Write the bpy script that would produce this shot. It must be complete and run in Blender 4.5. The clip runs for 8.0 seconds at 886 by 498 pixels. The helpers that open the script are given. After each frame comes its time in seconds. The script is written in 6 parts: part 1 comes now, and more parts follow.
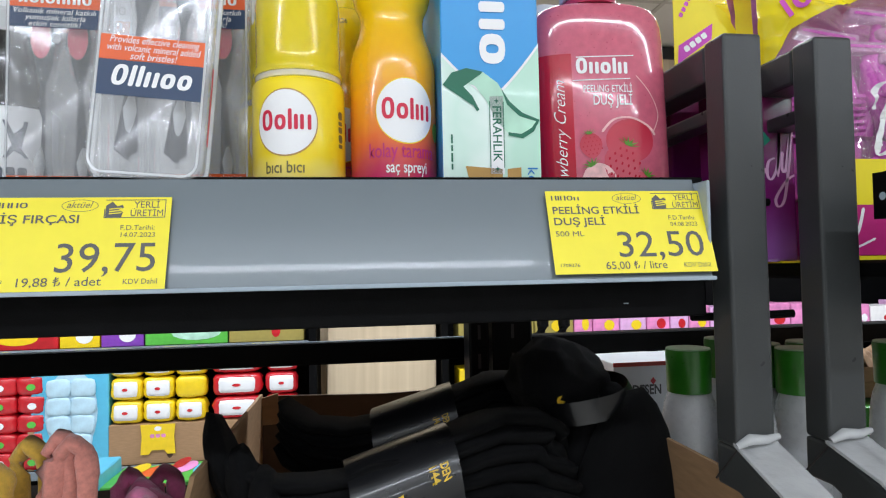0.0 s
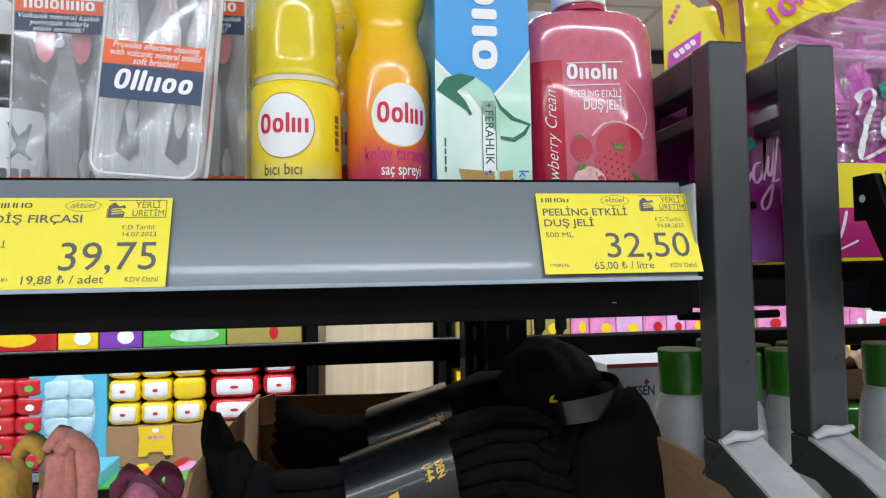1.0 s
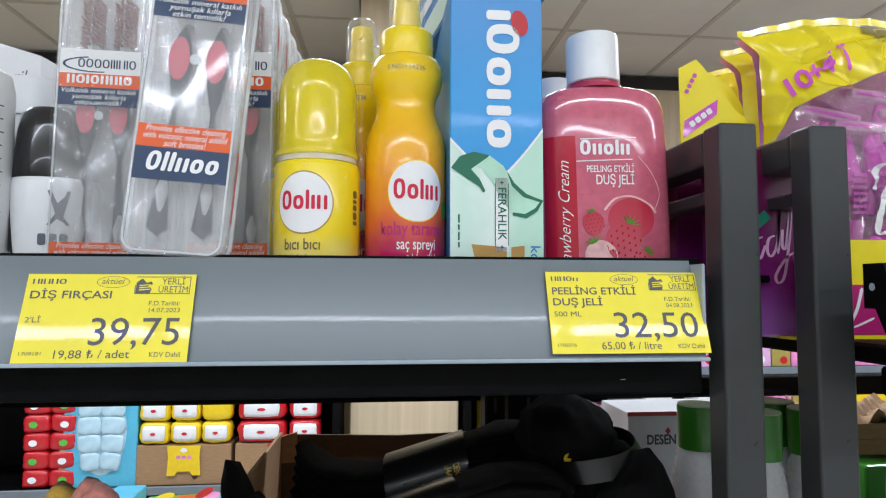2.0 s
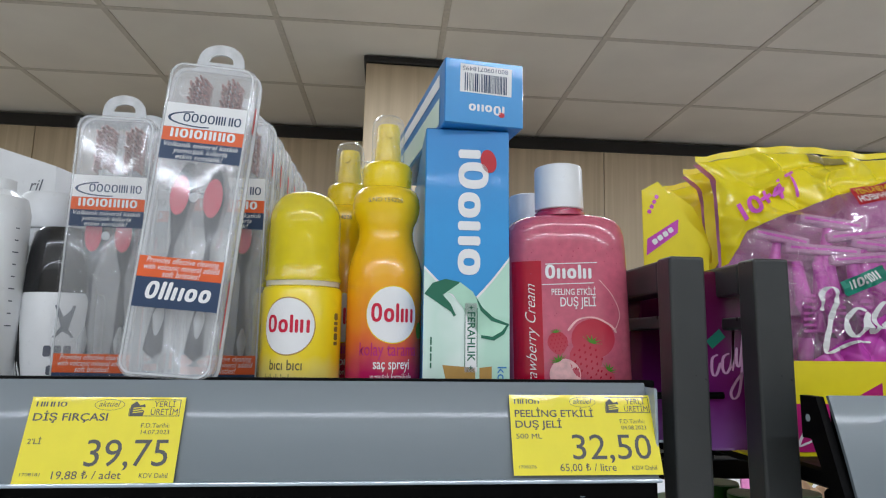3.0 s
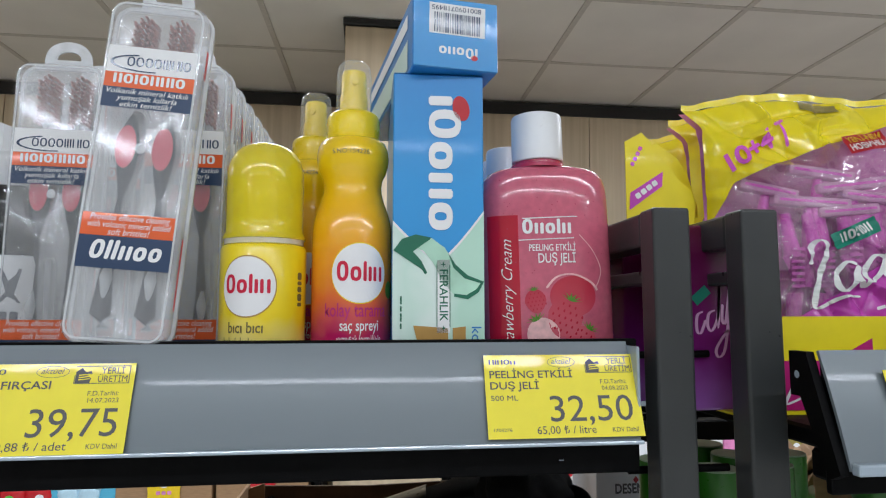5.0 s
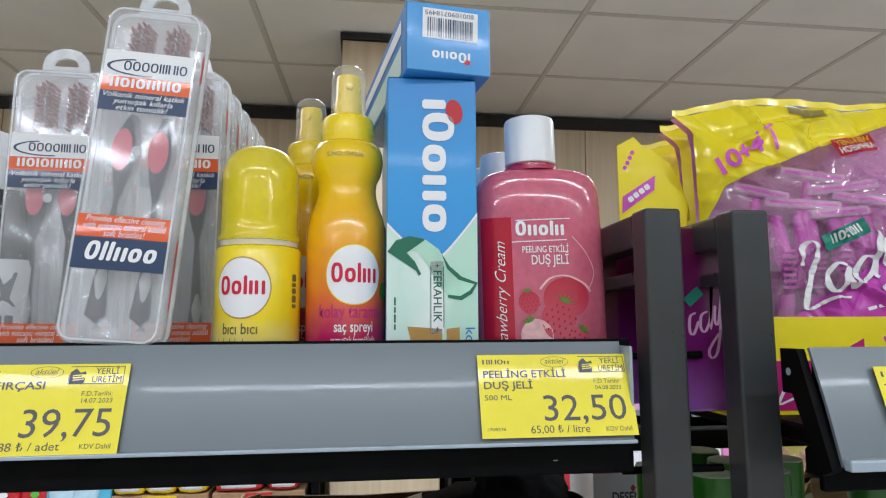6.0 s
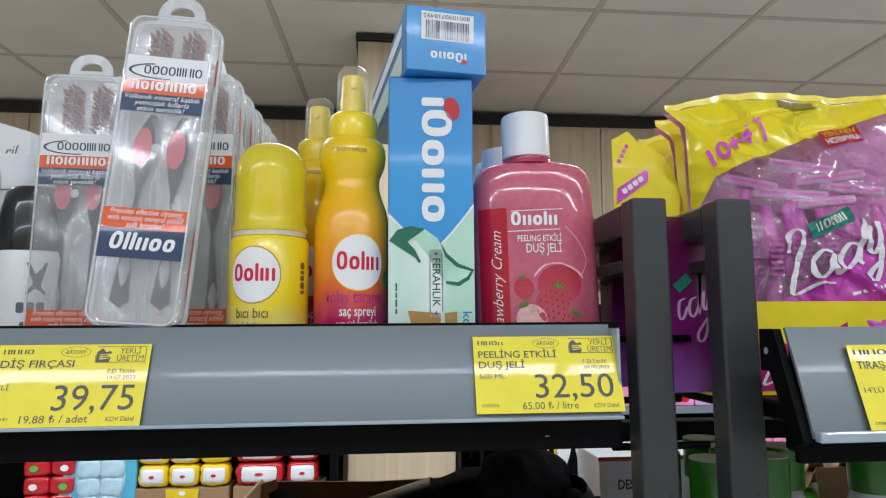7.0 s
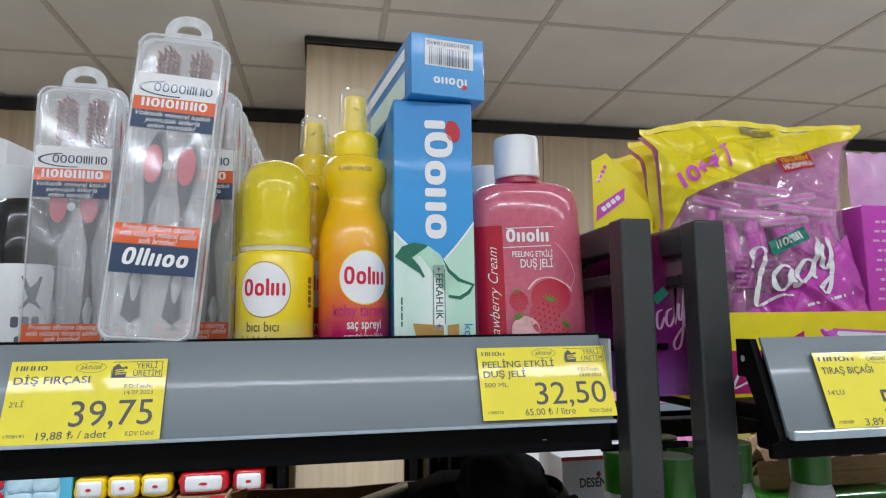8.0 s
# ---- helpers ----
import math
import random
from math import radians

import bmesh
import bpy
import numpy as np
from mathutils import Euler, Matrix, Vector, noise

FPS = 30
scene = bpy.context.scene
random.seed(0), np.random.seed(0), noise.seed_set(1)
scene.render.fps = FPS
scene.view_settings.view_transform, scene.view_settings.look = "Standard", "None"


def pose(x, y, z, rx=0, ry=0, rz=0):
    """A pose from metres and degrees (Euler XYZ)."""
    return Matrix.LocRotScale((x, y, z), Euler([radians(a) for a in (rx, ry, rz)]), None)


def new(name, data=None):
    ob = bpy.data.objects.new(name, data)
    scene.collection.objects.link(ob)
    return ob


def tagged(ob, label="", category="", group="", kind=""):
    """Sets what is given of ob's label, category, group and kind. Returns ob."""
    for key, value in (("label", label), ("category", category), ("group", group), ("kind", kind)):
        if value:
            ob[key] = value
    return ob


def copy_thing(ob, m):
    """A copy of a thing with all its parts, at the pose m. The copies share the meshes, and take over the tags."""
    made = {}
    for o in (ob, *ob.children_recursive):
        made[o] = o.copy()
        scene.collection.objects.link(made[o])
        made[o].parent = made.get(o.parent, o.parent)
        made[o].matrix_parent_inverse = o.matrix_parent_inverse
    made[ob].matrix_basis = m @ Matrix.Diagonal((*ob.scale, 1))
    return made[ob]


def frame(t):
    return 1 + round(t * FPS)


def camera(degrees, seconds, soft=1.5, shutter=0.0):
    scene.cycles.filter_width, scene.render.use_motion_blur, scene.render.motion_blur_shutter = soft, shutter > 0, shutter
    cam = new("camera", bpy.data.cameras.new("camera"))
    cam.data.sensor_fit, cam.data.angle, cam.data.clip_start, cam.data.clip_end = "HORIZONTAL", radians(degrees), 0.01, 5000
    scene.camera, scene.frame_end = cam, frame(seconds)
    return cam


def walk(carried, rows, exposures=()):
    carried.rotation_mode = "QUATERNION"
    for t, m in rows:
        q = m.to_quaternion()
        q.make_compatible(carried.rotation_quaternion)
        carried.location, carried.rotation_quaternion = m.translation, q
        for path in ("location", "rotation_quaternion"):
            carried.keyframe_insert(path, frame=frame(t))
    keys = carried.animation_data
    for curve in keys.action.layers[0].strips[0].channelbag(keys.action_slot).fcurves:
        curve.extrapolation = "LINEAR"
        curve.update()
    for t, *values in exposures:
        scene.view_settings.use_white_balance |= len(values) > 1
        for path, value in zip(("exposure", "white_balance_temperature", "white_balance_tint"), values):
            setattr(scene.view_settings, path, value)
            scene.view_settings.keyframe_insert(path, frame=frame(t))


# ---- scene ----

cam = camera(68.83, 8.0, soft=1.15)
ROWS = [
    (0.0, 0.0045, -0.3642, 1.3574, -8.63, 1.83, 1.19),
    (0.5, 0.0049, -0.3663, 1.3511, -8.87, 1.48, 1.44),
    (1.0, 0.0060, -0.3747, 1.3551, -8.77, 2.14, 1.03),
    (1.5, 0.0140, -0.3830, 1.3605, -7.53, 2.73, 0.65),
    (2.0, 0.0155, -0.3893, 1.3891, -6.09, 3.74, -0.12),
    (2.2, 0.0180, -0.4003, 1.4054, -5.99, 6.03, -0.78),
    (3.3, 0.0396, -0.4344, 1.4345, -5.51, 8.29, -0.65),
    (3.5, 0.0448, -0.4329, 1.4318, -5.82, 8.17, -0.30),
    (4.0, 0.0521, -0.4235, 1.4302, -5.79, 7.66, -0.30),
    (4.5, 0.0535, -0.4139, 1.4272, -5.98, 7.54, 0.14),
    (4.7, 0.0506, -0.4089, 1.4294, -6.56, 5.56, 0.32),
    (5.8, 0.0430, -0.4015, 1.4170, -6.87, 6.36, -0.12),
    (6.0, 0.0483, -0.4067, 1.4183, -7.00, 6.87, 0.29),
    (6.5, 0.0560, -0.4160, 1.4156, -5.81, 7.08, 0.56),
    (7.0, 0.0592, -0.4334, 1.4079, -5.33, 6.82, 0.41),
    (7.5, 0.0376, -0.4546, 1.4094, -7.51, 7.11, 0.36),
    (8.0, 0.0090, -0.4525, 1.4151, -10.98, 6.97, 0.82),
]
# seconds, x, y, z, yaw, pitch, roll
walk(cam, [(t, pose(x, y, z, 0, 0, yaw) @ pose(0, 0, 0, pitch) @ pose(0, 0, 0, 0, roll) @ pose(0, 0, 0, 90)) for t, x, y, z, yaw, pitch, roll in ROWS], exposures=[(0.0, 0.16), (2.0, 0.06), (3.5, -0.30), (4.5, -0.29), (6.0, -0.08), (6.5, -0.10), (7.0, -0.14), (8.0, -0.18)])

# ---- light: rows of linear LED lamps under the store's ceiling ----
CEIL = 2.568
world = bpy.data.worlds.new("world")
world.use_nodes = True
world.node_tree.nodes["Background"].inputs[0].default_value = (0.9, 0.95, 1.0, 1)
world.node_tree.nodes["Background"].inputs[1].default_value = 0.02
scene.world = world
LAMP_ROWS = [(-1.76, 16.5), (-3.7, 15.0), (1.12, 19.0)]


def strip_lamp(x, y, watts):
    lamp = bpy.data.lights.new("strip_lamp", "AREA")
    lamp.shape, lamp.size, lamp.size_y = "RECTANGLE", 1.45, 0.07
    lamp.energy, lamp.color = watts, (0.91, 0.99, 1.12)
    ob = new("strip_light", lamp)
    ob.matrix_world = pose(x, y, CEIL - 0.062)
    return ob


for lamp_y, watts in LAMP_ROWS:
    for lamp_x in (-3.0, -1.5, 0.0, 1.5, 3.0):
        strip_lamp(lamp_x, lamp_y, watts)

# ---- materials ----
def material(name, color, rough=0.5, metal=0.0, vary=0.08, scale=60.0, bump=0.0, bump_scale=300.0, coat=0.0, alpha=1.0, trans=0.0, ior=1.45, spec=0.5, stretch=(1, 1, 1), sheen=0.0, rvary=0.2):
    m = bpy.data.materials.new(name)
    m.use_nodes = True
    nt = m.node_tree
    b = nt.nodes["Principled BSDF"]
    b.inputs["Roughness"].default_value = rough
    b.inputs["Metallic"].default_value = metal
    b.inputs["Coat Weight"].default_value = coat
    b.inputs["Coat Roughness"].default_value = 0.04
    b.inputs["Alpha"].default_value = alpha
    b.inputs["Transmission Weight"].default_value = trans
    b.inputs["IOR"].default_value = ior
    b.inputs["Specular IOR Level"].default_value = spec
    b.inputs["Sheen Weight"].default_value = sheen
    tex = nt.nodes.new("ShaderNodeTexCoord")
    mp = nt.nodes.new("ShaderNodeMapping")
    mp.inputs["Scale"].default_value = stretch
    nt.links.new(tex.outputs["Object"], mp.inputs["Vector"])
    n1 = nt.nodes.new("ShaderNodeTexNoise")
    n1.inputs["Scale"].default_value = scale
    n1.inputs["Detail"].default_value = 5
    nt.links.new(mp.outputs[0], n1.inputs["Vector"])
    ramp = nt.nodes.new("ShaderNodeMapRange")
    ramp.inputs[1].default_value, ramp.inputs[2].default_value = 0.3, 0.7
    ramp.inputs[3].default_value, ramp.inputs[4].default_value = 1 - vary, 1 + vary
    nt.links.new(n1.outputs["Fac"], ramp.inputs[0])
    mul = nt.nodes.new("ShaderNodeVectorMath")
    mul.operation = "SCALE"
    mul.inputs[0].default_value = color[:3]
    nt.links.new(ramp.outputs[0], mul.inputs["Scale"])
    nt.links.new(mul.outputs[0], b.inputs["Base Color"])
    rr = nt.nodes.new("ShaderNodeMapRange")
    rr.inputs[3].default_value, rr.inputs[4].default_value = max(0.02, rough * (1 - rvary)), min(1, rough * (1 + rvary))
    n2 = nt.nodes.new("ShaderNodeTexNoise")
    n2.inputs["Scale"].default_value = scale * 3.1
    nt.links.new(mp.outputs[0], n2.inputs["Vector"])
    nt.links.new(n2.outputs["Fac"], rr.inputs[0])
    nt.links.new(rr.outputs[0], b.inputs["Roughness"])
    if bump:
        n3 = nt.nodes.new("ShaderNodeTexNoise")
        n3.inputs["Scale"].default_value = bump_scale
        n3.inputs["Detail"].default_value = 4
        nt.links.new(mp.outputs[0], n3.inputs["Vector"])
        bp = nt.nodes.new("ShaderNodeBump")
        bp.inputs["Strength"].default_value = bump
        bp.inputs["Distance"].default_value = 0.002
        nt.links.new(n3.outputs["Fac"], bp.inputs["Height"])
        nt.links.new(bp.outputs[0], b.inputs["Normal"])
    return m


def gradient(name, stops, z0, z1, rough=0.3, coat=0.3, axis="Z", alpha=1.0, warp=0.0):
    """A printed colour gradient along one axis of the thing, from z0 to z1."""
    m = bpy.data.materials.new(name)
    m.use_nodes = True
    nt = m.node_tree
    b = nt.nodes["Principled BSDF"]
    b.inputs["Roughness"].default_value = rough
    b.inputs["Coat Weight"].default_value = coat
    b.inputs["Coat Roughness"].default_value = 0.06
    b.inputs["Alpha"].default_value = alpha
    tex = nt.nodes.new("ShaderNodeTexCoord")
    sep = nt.nodes.new("ShaderNodeSeparateXYZ")
    n = nt.nodes.new("ShaderNodeTexNoise")
    n.inputs["Scale"].default_value = 35
    add = nt.nodes.new("ShaderNodeMath")
    add.operation = "MULTIPLY_ADD"
    add.inputs[1].default_value = warp
    nt.links.new(tex.outputs["Object"], sep.inputs[0])
    nt.links.new(tex.outputs["Object"], n.inputs["Vector"])
    nt.links.new(n.outputs["Fac"], add.inputs[0])
    nt.links.new(sep.outputs[axis], add.inputs[2])
    mr = nt.nodes.new("ShaderNodeMapRange")
    mr.inputs[1].default_value, mr.inputs[2].default_value = z0, z1
    nt.links.new(add.outputs[0], mr.inputs[0])
    cr = nt.nodes.new("ShaderNodeValToRGB")
    while len(cr.color_ramp.elements) < len(stops):
        cr.color_ramp.elements.new(0.5)
    for e, (p, c) in zip(cr.color_ramp.elements, stops):
        e.position, e.color = p, (*c, 1)
    nt.links.new(mr.outputs[0], cr.inputs[0])
    nt.links.new(cr.outputs[0], b.inputs["Base Color"])
    return m


def wood(name, light, dark):
    m = material(name, light, 0.5, vary=0.0)
    nt = m.node_tree
    b = nt.nodes["Principled BSDF"]
    tex = nt.nodes.new("ShaderNodeTexCoord")
    mp = nt.nodes.new("ShaderNodeMapping")
    mp.inputs["Scale"].default_value = (26, 26, 0.9)
    n = nt.nodes.new("ShaderNodeTexNoise")
    n.inputs["Scale"].default_value = 1.0
    n.inputs["Detail"].default_value = 7
    n.inputs["Distortion"].default_value = 0.6
    cr = nt.nodes.new("ShaderNodeValToRGB")
    cr.color_ramp.elements[0].position, cr.color_ramp.elements[0].color = 0.32, (*dark, 1)
    cr.color_ramp.elements[1].position, cr.color_ramp.elements[1].color = 0.68, (*light, 1)
    nt.links.new(tex.outputs["Object"], mp.inputs["Vector"])
    nt.links.new(mp.outputs[0], n.inputs["Vector"])
    nt.links.new(n.outputs["Fac"], cr.inputs[0])
    nt.links.new(cr.outputs[0], b.inputs["Base Color"])
    return m


def clear_plastic(name, color, density, rough=0.08, ior=1.5, bump=0.0, bump_scale=80.0, tint=0.15):
    """Clear sheet: mostly see-through, a little milky, with a full mirror gloss."""
    m = bpy.data.materials.new(name)
    m.use_nodes = True
    nt = m.node_tree
    nt.nodes.remove(nt.nodes["Principled BSDF"])
    out = nt.nodes["Material Output"]
    see, milk, gloss = (nt.nodes.new("ShaderNodeBsdf" + k) for k in ("Transparent", "Diffuse", "Glossy"))
    see.inputs[0].default_value = (*[1 - tint * (1 - c) for c in color], 1)
    milk.inputs[0].default_value = (*color, 1)
    gloss.inputs["Roughness"].default_value = rough
    n = nt.nodes.new("ShaderNodeTexNoise")
    n.inputs["Scale"].default_value = bump_scale
    n.inputs["Detail"].default_value = 3
    tex = nt.nodes.new("ShaderNodeTexCoord")
    nt.links.new(tex.outputs["Object"], n.inputs["Vector"])
    dens = nt.nodes.new("ShaderNodeMapRange")
    dens.inputs[1].default_value, dens.inputs[2].default_value = 0.3, 0.7
    dens.inputs[3].default_value, dens.inputs[4].default_value = density * 0.85, min(1, density * 1.15)
    nt.links.new(n.outputs["Fac"], dens.inputs[0])
    base = ((ior - 1) / (ior + 1)) ** 2
    fres = nt.nodes.new("ShaderNodeLayerWeight")
    fres.inputs["Blend"].default_value = 0.5
    steep = nt.nodes.new("ShaderNodeMath")
    steep.operation = "POWER"
    steep.inputs[1].default_value = 4.5
    nt.links.new(fres.outputs["Facing"], steep.inputs[0])
    rise = nt.nodes.new("ShaderNodeMath")
    rise.operation = "MULTIPLY_ADD"
    rise.inputs[1].default_value, rise.inputs[2].default_value = 0.8 - base, base
    nt.links.new(steep.outputs[0], rise.inputs[0])
    if bump:
        bp = nt.nodes.new("ShaderNodeBump")
        bp.inputs["Strength"].default_value = bump
        bp.inputs["Distance"].default_value = 0.002
        nt.links.new(n.outputs["Fac"], bp.inputs["Height"])
        for nd in (gloss, fres, milk):
            nt.links.new(bp.outputs[0], nd.inputs["Normal"])
    a, b = nt.nodes.new("ShaderNodeMixShader"), nt.nodes.new("ShaderNodeMixShader")
    nt.links.new(dens.outputs[0], a.inputs[0])
    nt.links.new(see.outputs[0], a.inputs[1])
    nt.links.new(milk.outputs[0], a.inputs[2])
    nt.links.new(rise.outputs[0], b.inputs[0])
    nt.links.new(a.outputs[0], b.inputs[1])
    nt.links.new(gloss.outputs[0], b.inputs[2])
    nt.links.new(b.outputs[0], out.inputs["Surface"])
    return m


M = {}
M["black_metal"] = material("black powder-coated steel", (0.0026, 0.0026, 0.0028), 0.5, vary=0.25, bump=0.06, bump_scale=900, spec=0.09)
M["post"] = material("grey powder-coated steel", (0.040, 0.043, 0.043), 0.3, vary=0.1, scale=25, bump=0.05, bump_scale=700)
M["rail"] = material("grey price rail plastic", (0.168, 0.200, 0.222), 0.28, vary=0.04, scale=4, coat=0.13, stretch=(0.5, 3, 3), rvary=0.02)
M["rail_edge"] = material("clear grey plastic edge", (0.36, 0.43, 0.49), 0.2, coat=0.5)
M["tag_yellow"] = material("yellow label paper", (0.93, 0.80, 0.035), 0.42, vary=0.03, coat=0.25)
M["ink_grey"] = material("dark grey ink", (0.105, 0.105, 0.105), 0.5, vary=0.05)
M["ink_soft"] = material("grey ink", (0.16, 0.15, 0.10), 0.5, vary=0.05)
M["white"] = material("white plastic", (0.82, 0.83, 0.84), 0.3, vary=0.02, coat=0.2)
M["white_print"] = material("white print", (0.86, 0.86, 0.86), 0.35, vary=0.01)
M["clear"] = clear_plastic("milky clear plastic", (0.92, 0.94, 0.96), 0.22, 0.08, 1.50, tint=0.05)
M["clear_cap"] = clear_plastic("clear plastic overcap", (0.94, 0.94, 0.90), 0.14, 0.1, 1.25, tint=0.05)
M["clear_rim"] = clear_plastic("clear plastic rim", (0.90, 0.92, 0.94), 0.50, 0.08, 1.45)
M["orange_print"] = material("orange label", (0.80, 0.115, 0.015), 0.35, vary=0.02, coat=0.3)
M["navy_print"] = material("navy label", (0.016, 0.045, 0.11), 0.35, vary=0.03, coat=0.3)
M["brush_dark"] = material("dark rubber", (0.03, 0.034, 0.045), 0.5)
M["brush_red"] = material("red rubber pad", (0.66, 0.06, 0.11), 0.45, bump=0.1, bump_scale=1500)
M["bristle"] = material("brown-red bristles", (0.42, 0.17, 0.15), 0.7, vary=0.3, scale=900)
M["yellow_plastic"] = material("yellow plastic", (0.95, 0.70, 0.010), 0.28, vary=0.03, coat=0.4)
M["yellow_clear"] = material("translucent yellow cap", (0.93, 0.78, 0.020), 0.14, vary=0.05, alpha=0.70, coat=0.6)
M["yellow_label"] = gradient("yellow printed label", [(0, (0.93, 0.78, 0.10)), (0.35, (0.93, 0.80, 0.30)), (0.6, (0.93, 0.70, 0.01)), (1, (0.93, 0.72, 0.01))], 0.0, 0.078, warp=0.03)
M["spray_body"] = gradient("orange to magenta bottle", [(0.0, (0.50, 0.008, 0.11)), (0.22, (0.56, 0.015, 0.12)), (0.38, (0.80, 0.16, 0.035)), (0.62, (0.92, 0.42, 0.006)), (1, (0.93, 0.62, 0.006))], 0.0, 0.155, rough=0.22, coat=0.5, warp=0.03)
M["logo_red"] = material("red print", (0.62, 0.012, 0.05), 0.35)
M["grey_print"] = material("grey-brown print", (0.16, 0.13, 0.05), 0.45)
M["magenta_print"] = material("magenta print", (0.50, 0.01, 0.17), 0.4)
M["box_blue"] = gradient("blue carton", [(0, (0.03, 0.30, 0.68)), (0.6, (0.03, 0.33, 0.74)), (1, (0.025, 0.25, 0.62))], 0.0, 0.2, rough=0.3, coat=0.25)
M["box_blue_dark"] = material("blue carton side", (0.02, 0.22, 0.58), 0.3, coat=0.3, bump=0.05, bump_scale=250)
M["box_mint"] = gradient("mint carton", [(0, (0.76, 0.87, 0.82)), (0.45, (0.60, 0.80, 0.70)), (0.7, (0.74, 0.86, 0.80)), (1, (0.50, 0.76, 0.62))], -0.03, 0.03, rough=0.32, coat=0.25, axis="X", warp=0.03)
M["leaf_light"] = material("pale leaf print", (0.45, 0.72, 0.56), 0.35, vary=0.25, scale=25)
M["dark_green"] = material("dark green print", (0.015, 0.15, 0.085), 0.4)
M["gold"] = material("gold-brown print", (0.47, 0.27, 0.07), 0.35)
M["gel"] = material("pink gel in clear plastic", (0.62, 0.13, 0.20), 0.14, vary=0.09, scale=180, coat=0.7, sheen=0.0)
M["gel_red"] = material("red label film", (0.50, 0.006, 0.03), 0.18, vary=0.05, coat=0.5)
M["gel_neck"] = material("dark pink neck", (0.46, 0.03, 0.09), 0.2, coat=0.5)
M["berry"] = gradient("strawberry print", [(0, (0.80, 0.30, 0.33)), (0.4, (0.68, 0.12, 0.17)), (0.7, (0.60, 0.06, 0.10)), (1, (0.52, 0.02, 0.05))], 0.0, 0.07, rough=0.25, warp=0.03)
M["berry_pale"] = material("pale strawberry flesh print", (0.85, 0.50, 0.50), 0.3, vary=0.2, scale=150)
M["calyx"] = material("green calyx print", (0.09, 0.26, 0.02), 0.4)
M["speck"] = material("exfoliating specks", (0.42, 0.02, 0.07), 0.4)
M["bag_yellow"] = material("yellow printed film", (0.90, 0.74, 0.012), 0.2, vary=0.05, scale=30, coat=0.5, bump=0.12, bump_scale=60)
M["bag_pink"] = clear_plastic("pink translucent film", (0.95, 0.62, 0.86), 0.12, 0.05, 2.1, 0.6, 30, 0.3)
M["bag_inside"] = material("magenta inside of a bag", (0.64, 0.24, 0.54), 0.4, vary=0.35, scale=40)
M["bag_mauve"] = material("magenta printed film", (0.62, 0.075, 0.50), 0.15, vary=0.12, scale=20, coat=0.5, bump=0.15, bump_scale=60)
M["razor"] = material("magenta razor plastic", (0.72, 0.11, 0.58), 0.3, vary=0.1, coat=0.3)
M["razor_clear"] = clear_plastic("clear pink razor cap", (0.88, 0.62, 0.80), 0.62, 0.1)
M["sticker_tan"] = material("brown tape", (0.30, 0.24, 0.07), 0.4, vary=0.1)
M["teal"] = material("teal print", (0.015, 0.25, 0.17), 0.4)
M["card_yellow"] = material("yellow printed card", (0.90, 0.74, 0.012), 0.4, vary=0.03, coat=0.1)
# purple print, its colour darkened for the shade between the end frames
M["card_purple_shaded"] = gradient("purple printed card with shade in its colour", [(0, (0.16, 0.04, 0.26)), (0.25, (0.30, 0.10, 0.40)), (0.42, (0.20, 0.015, 0.19)), (0.75, (0.15, 0.006, 0.09)), (1, (0.10, 0.004, 0.03))], 1.34, 1.50, rough=0.25, warp=0.03)
M["red_print"] = material("red print badge", (0.55, 0.02, 0.03), 0.4)
M["cardboard"] = material("brown cardboard", (0.36, 0.215, 0.11), 0.75, vary=0.12, scale=40, bump=0.08, bump_scale=220, stretch=(1, 1, 6))
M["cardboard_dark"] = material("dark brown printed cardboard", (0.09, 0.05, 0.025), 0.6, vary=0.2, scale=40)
M["sock"] = material("black cotton knit", (0.0030, 0.0030, 0.0033), 0.9, vary=0.3, scale=400, bump=0.6, bump_scale=1500, sheen=0.015, spec=0.2)
M["band"] = material("glossy black paper band", (0.009, 0.009, 0.010), 0.3, coat=0.3)
M["gold_print"] = material("yellow print", (0.80, 0.52, 0.03), 0.4)
M["knit_coral"] = material("coral knit", (0.62, 0.23, 0.18), 0.9, vary=0.15, scale=300, bump=0.5, bump_scale=1500, sheen=0.3)
M["knit_mustard"] = material("mustard knit", (0.64, 0.38, 0.05), 0.9, vary=0.15, scale=300, bump=0.5, bump_scale=1500, sheen=0.3)
M["knit_blue"] = material("petrol blue knit", (0.10, 0.31, 0.43), 0.9, vary=0.15, scale=300, bump=0.5, bump_scale=1500, sheen=0.3)
M["knit_pink"] = material("pink knit", (0.78, 0.22, 0.40), 0.9, vary=0.15, scale=300, bump=0.5, bump_scale=1500, sheen=0.3)
M["knit_plum"] = material("plum knit", (0.36, 0.06, 0.15), 0.9, vary=0.15, scale=300, bump=0.5, bump_scale=1500, sheen=0.3)
M["green_cap"] = material("green plastic cap", (0.03, 0.22, 0.015), 0.3, vary=0.05, coat=0.3)
M["pale_green"] = material("pale green cap top", (0.42, 0.62, 0.42), 0.35)
M["pearl"] = material("pearl white plastic", (0.66, 0.68, 0.70), 0.28, vary=0.03, coat=0.4)
M["wrap"] = material("crumpled clear wrap", (0.66, 0.67, 0.67), 0.25, vary=0.12, scale=40, alpha=0.55, coat=0.4, bump=0.6, bump_scale=120)
M["wall_wood"] = wood("pale wood wall panel", (0.67, 0.54, 0.365), (0.54, 0.42, 0.275))
M["tile"] = material("ceiling tile", (0.80, 0.755, 0.67), 0.9, vary=0.05, scale=3, bump=0.1, bump_scale=500)
M["grid"] = material("ceiling grid bar", (0.60, 0.55, 0.47), 0.6)
M["dark_trim"] = material("dark brown trim", (0.02, 0.018, 0.017), 0.5)
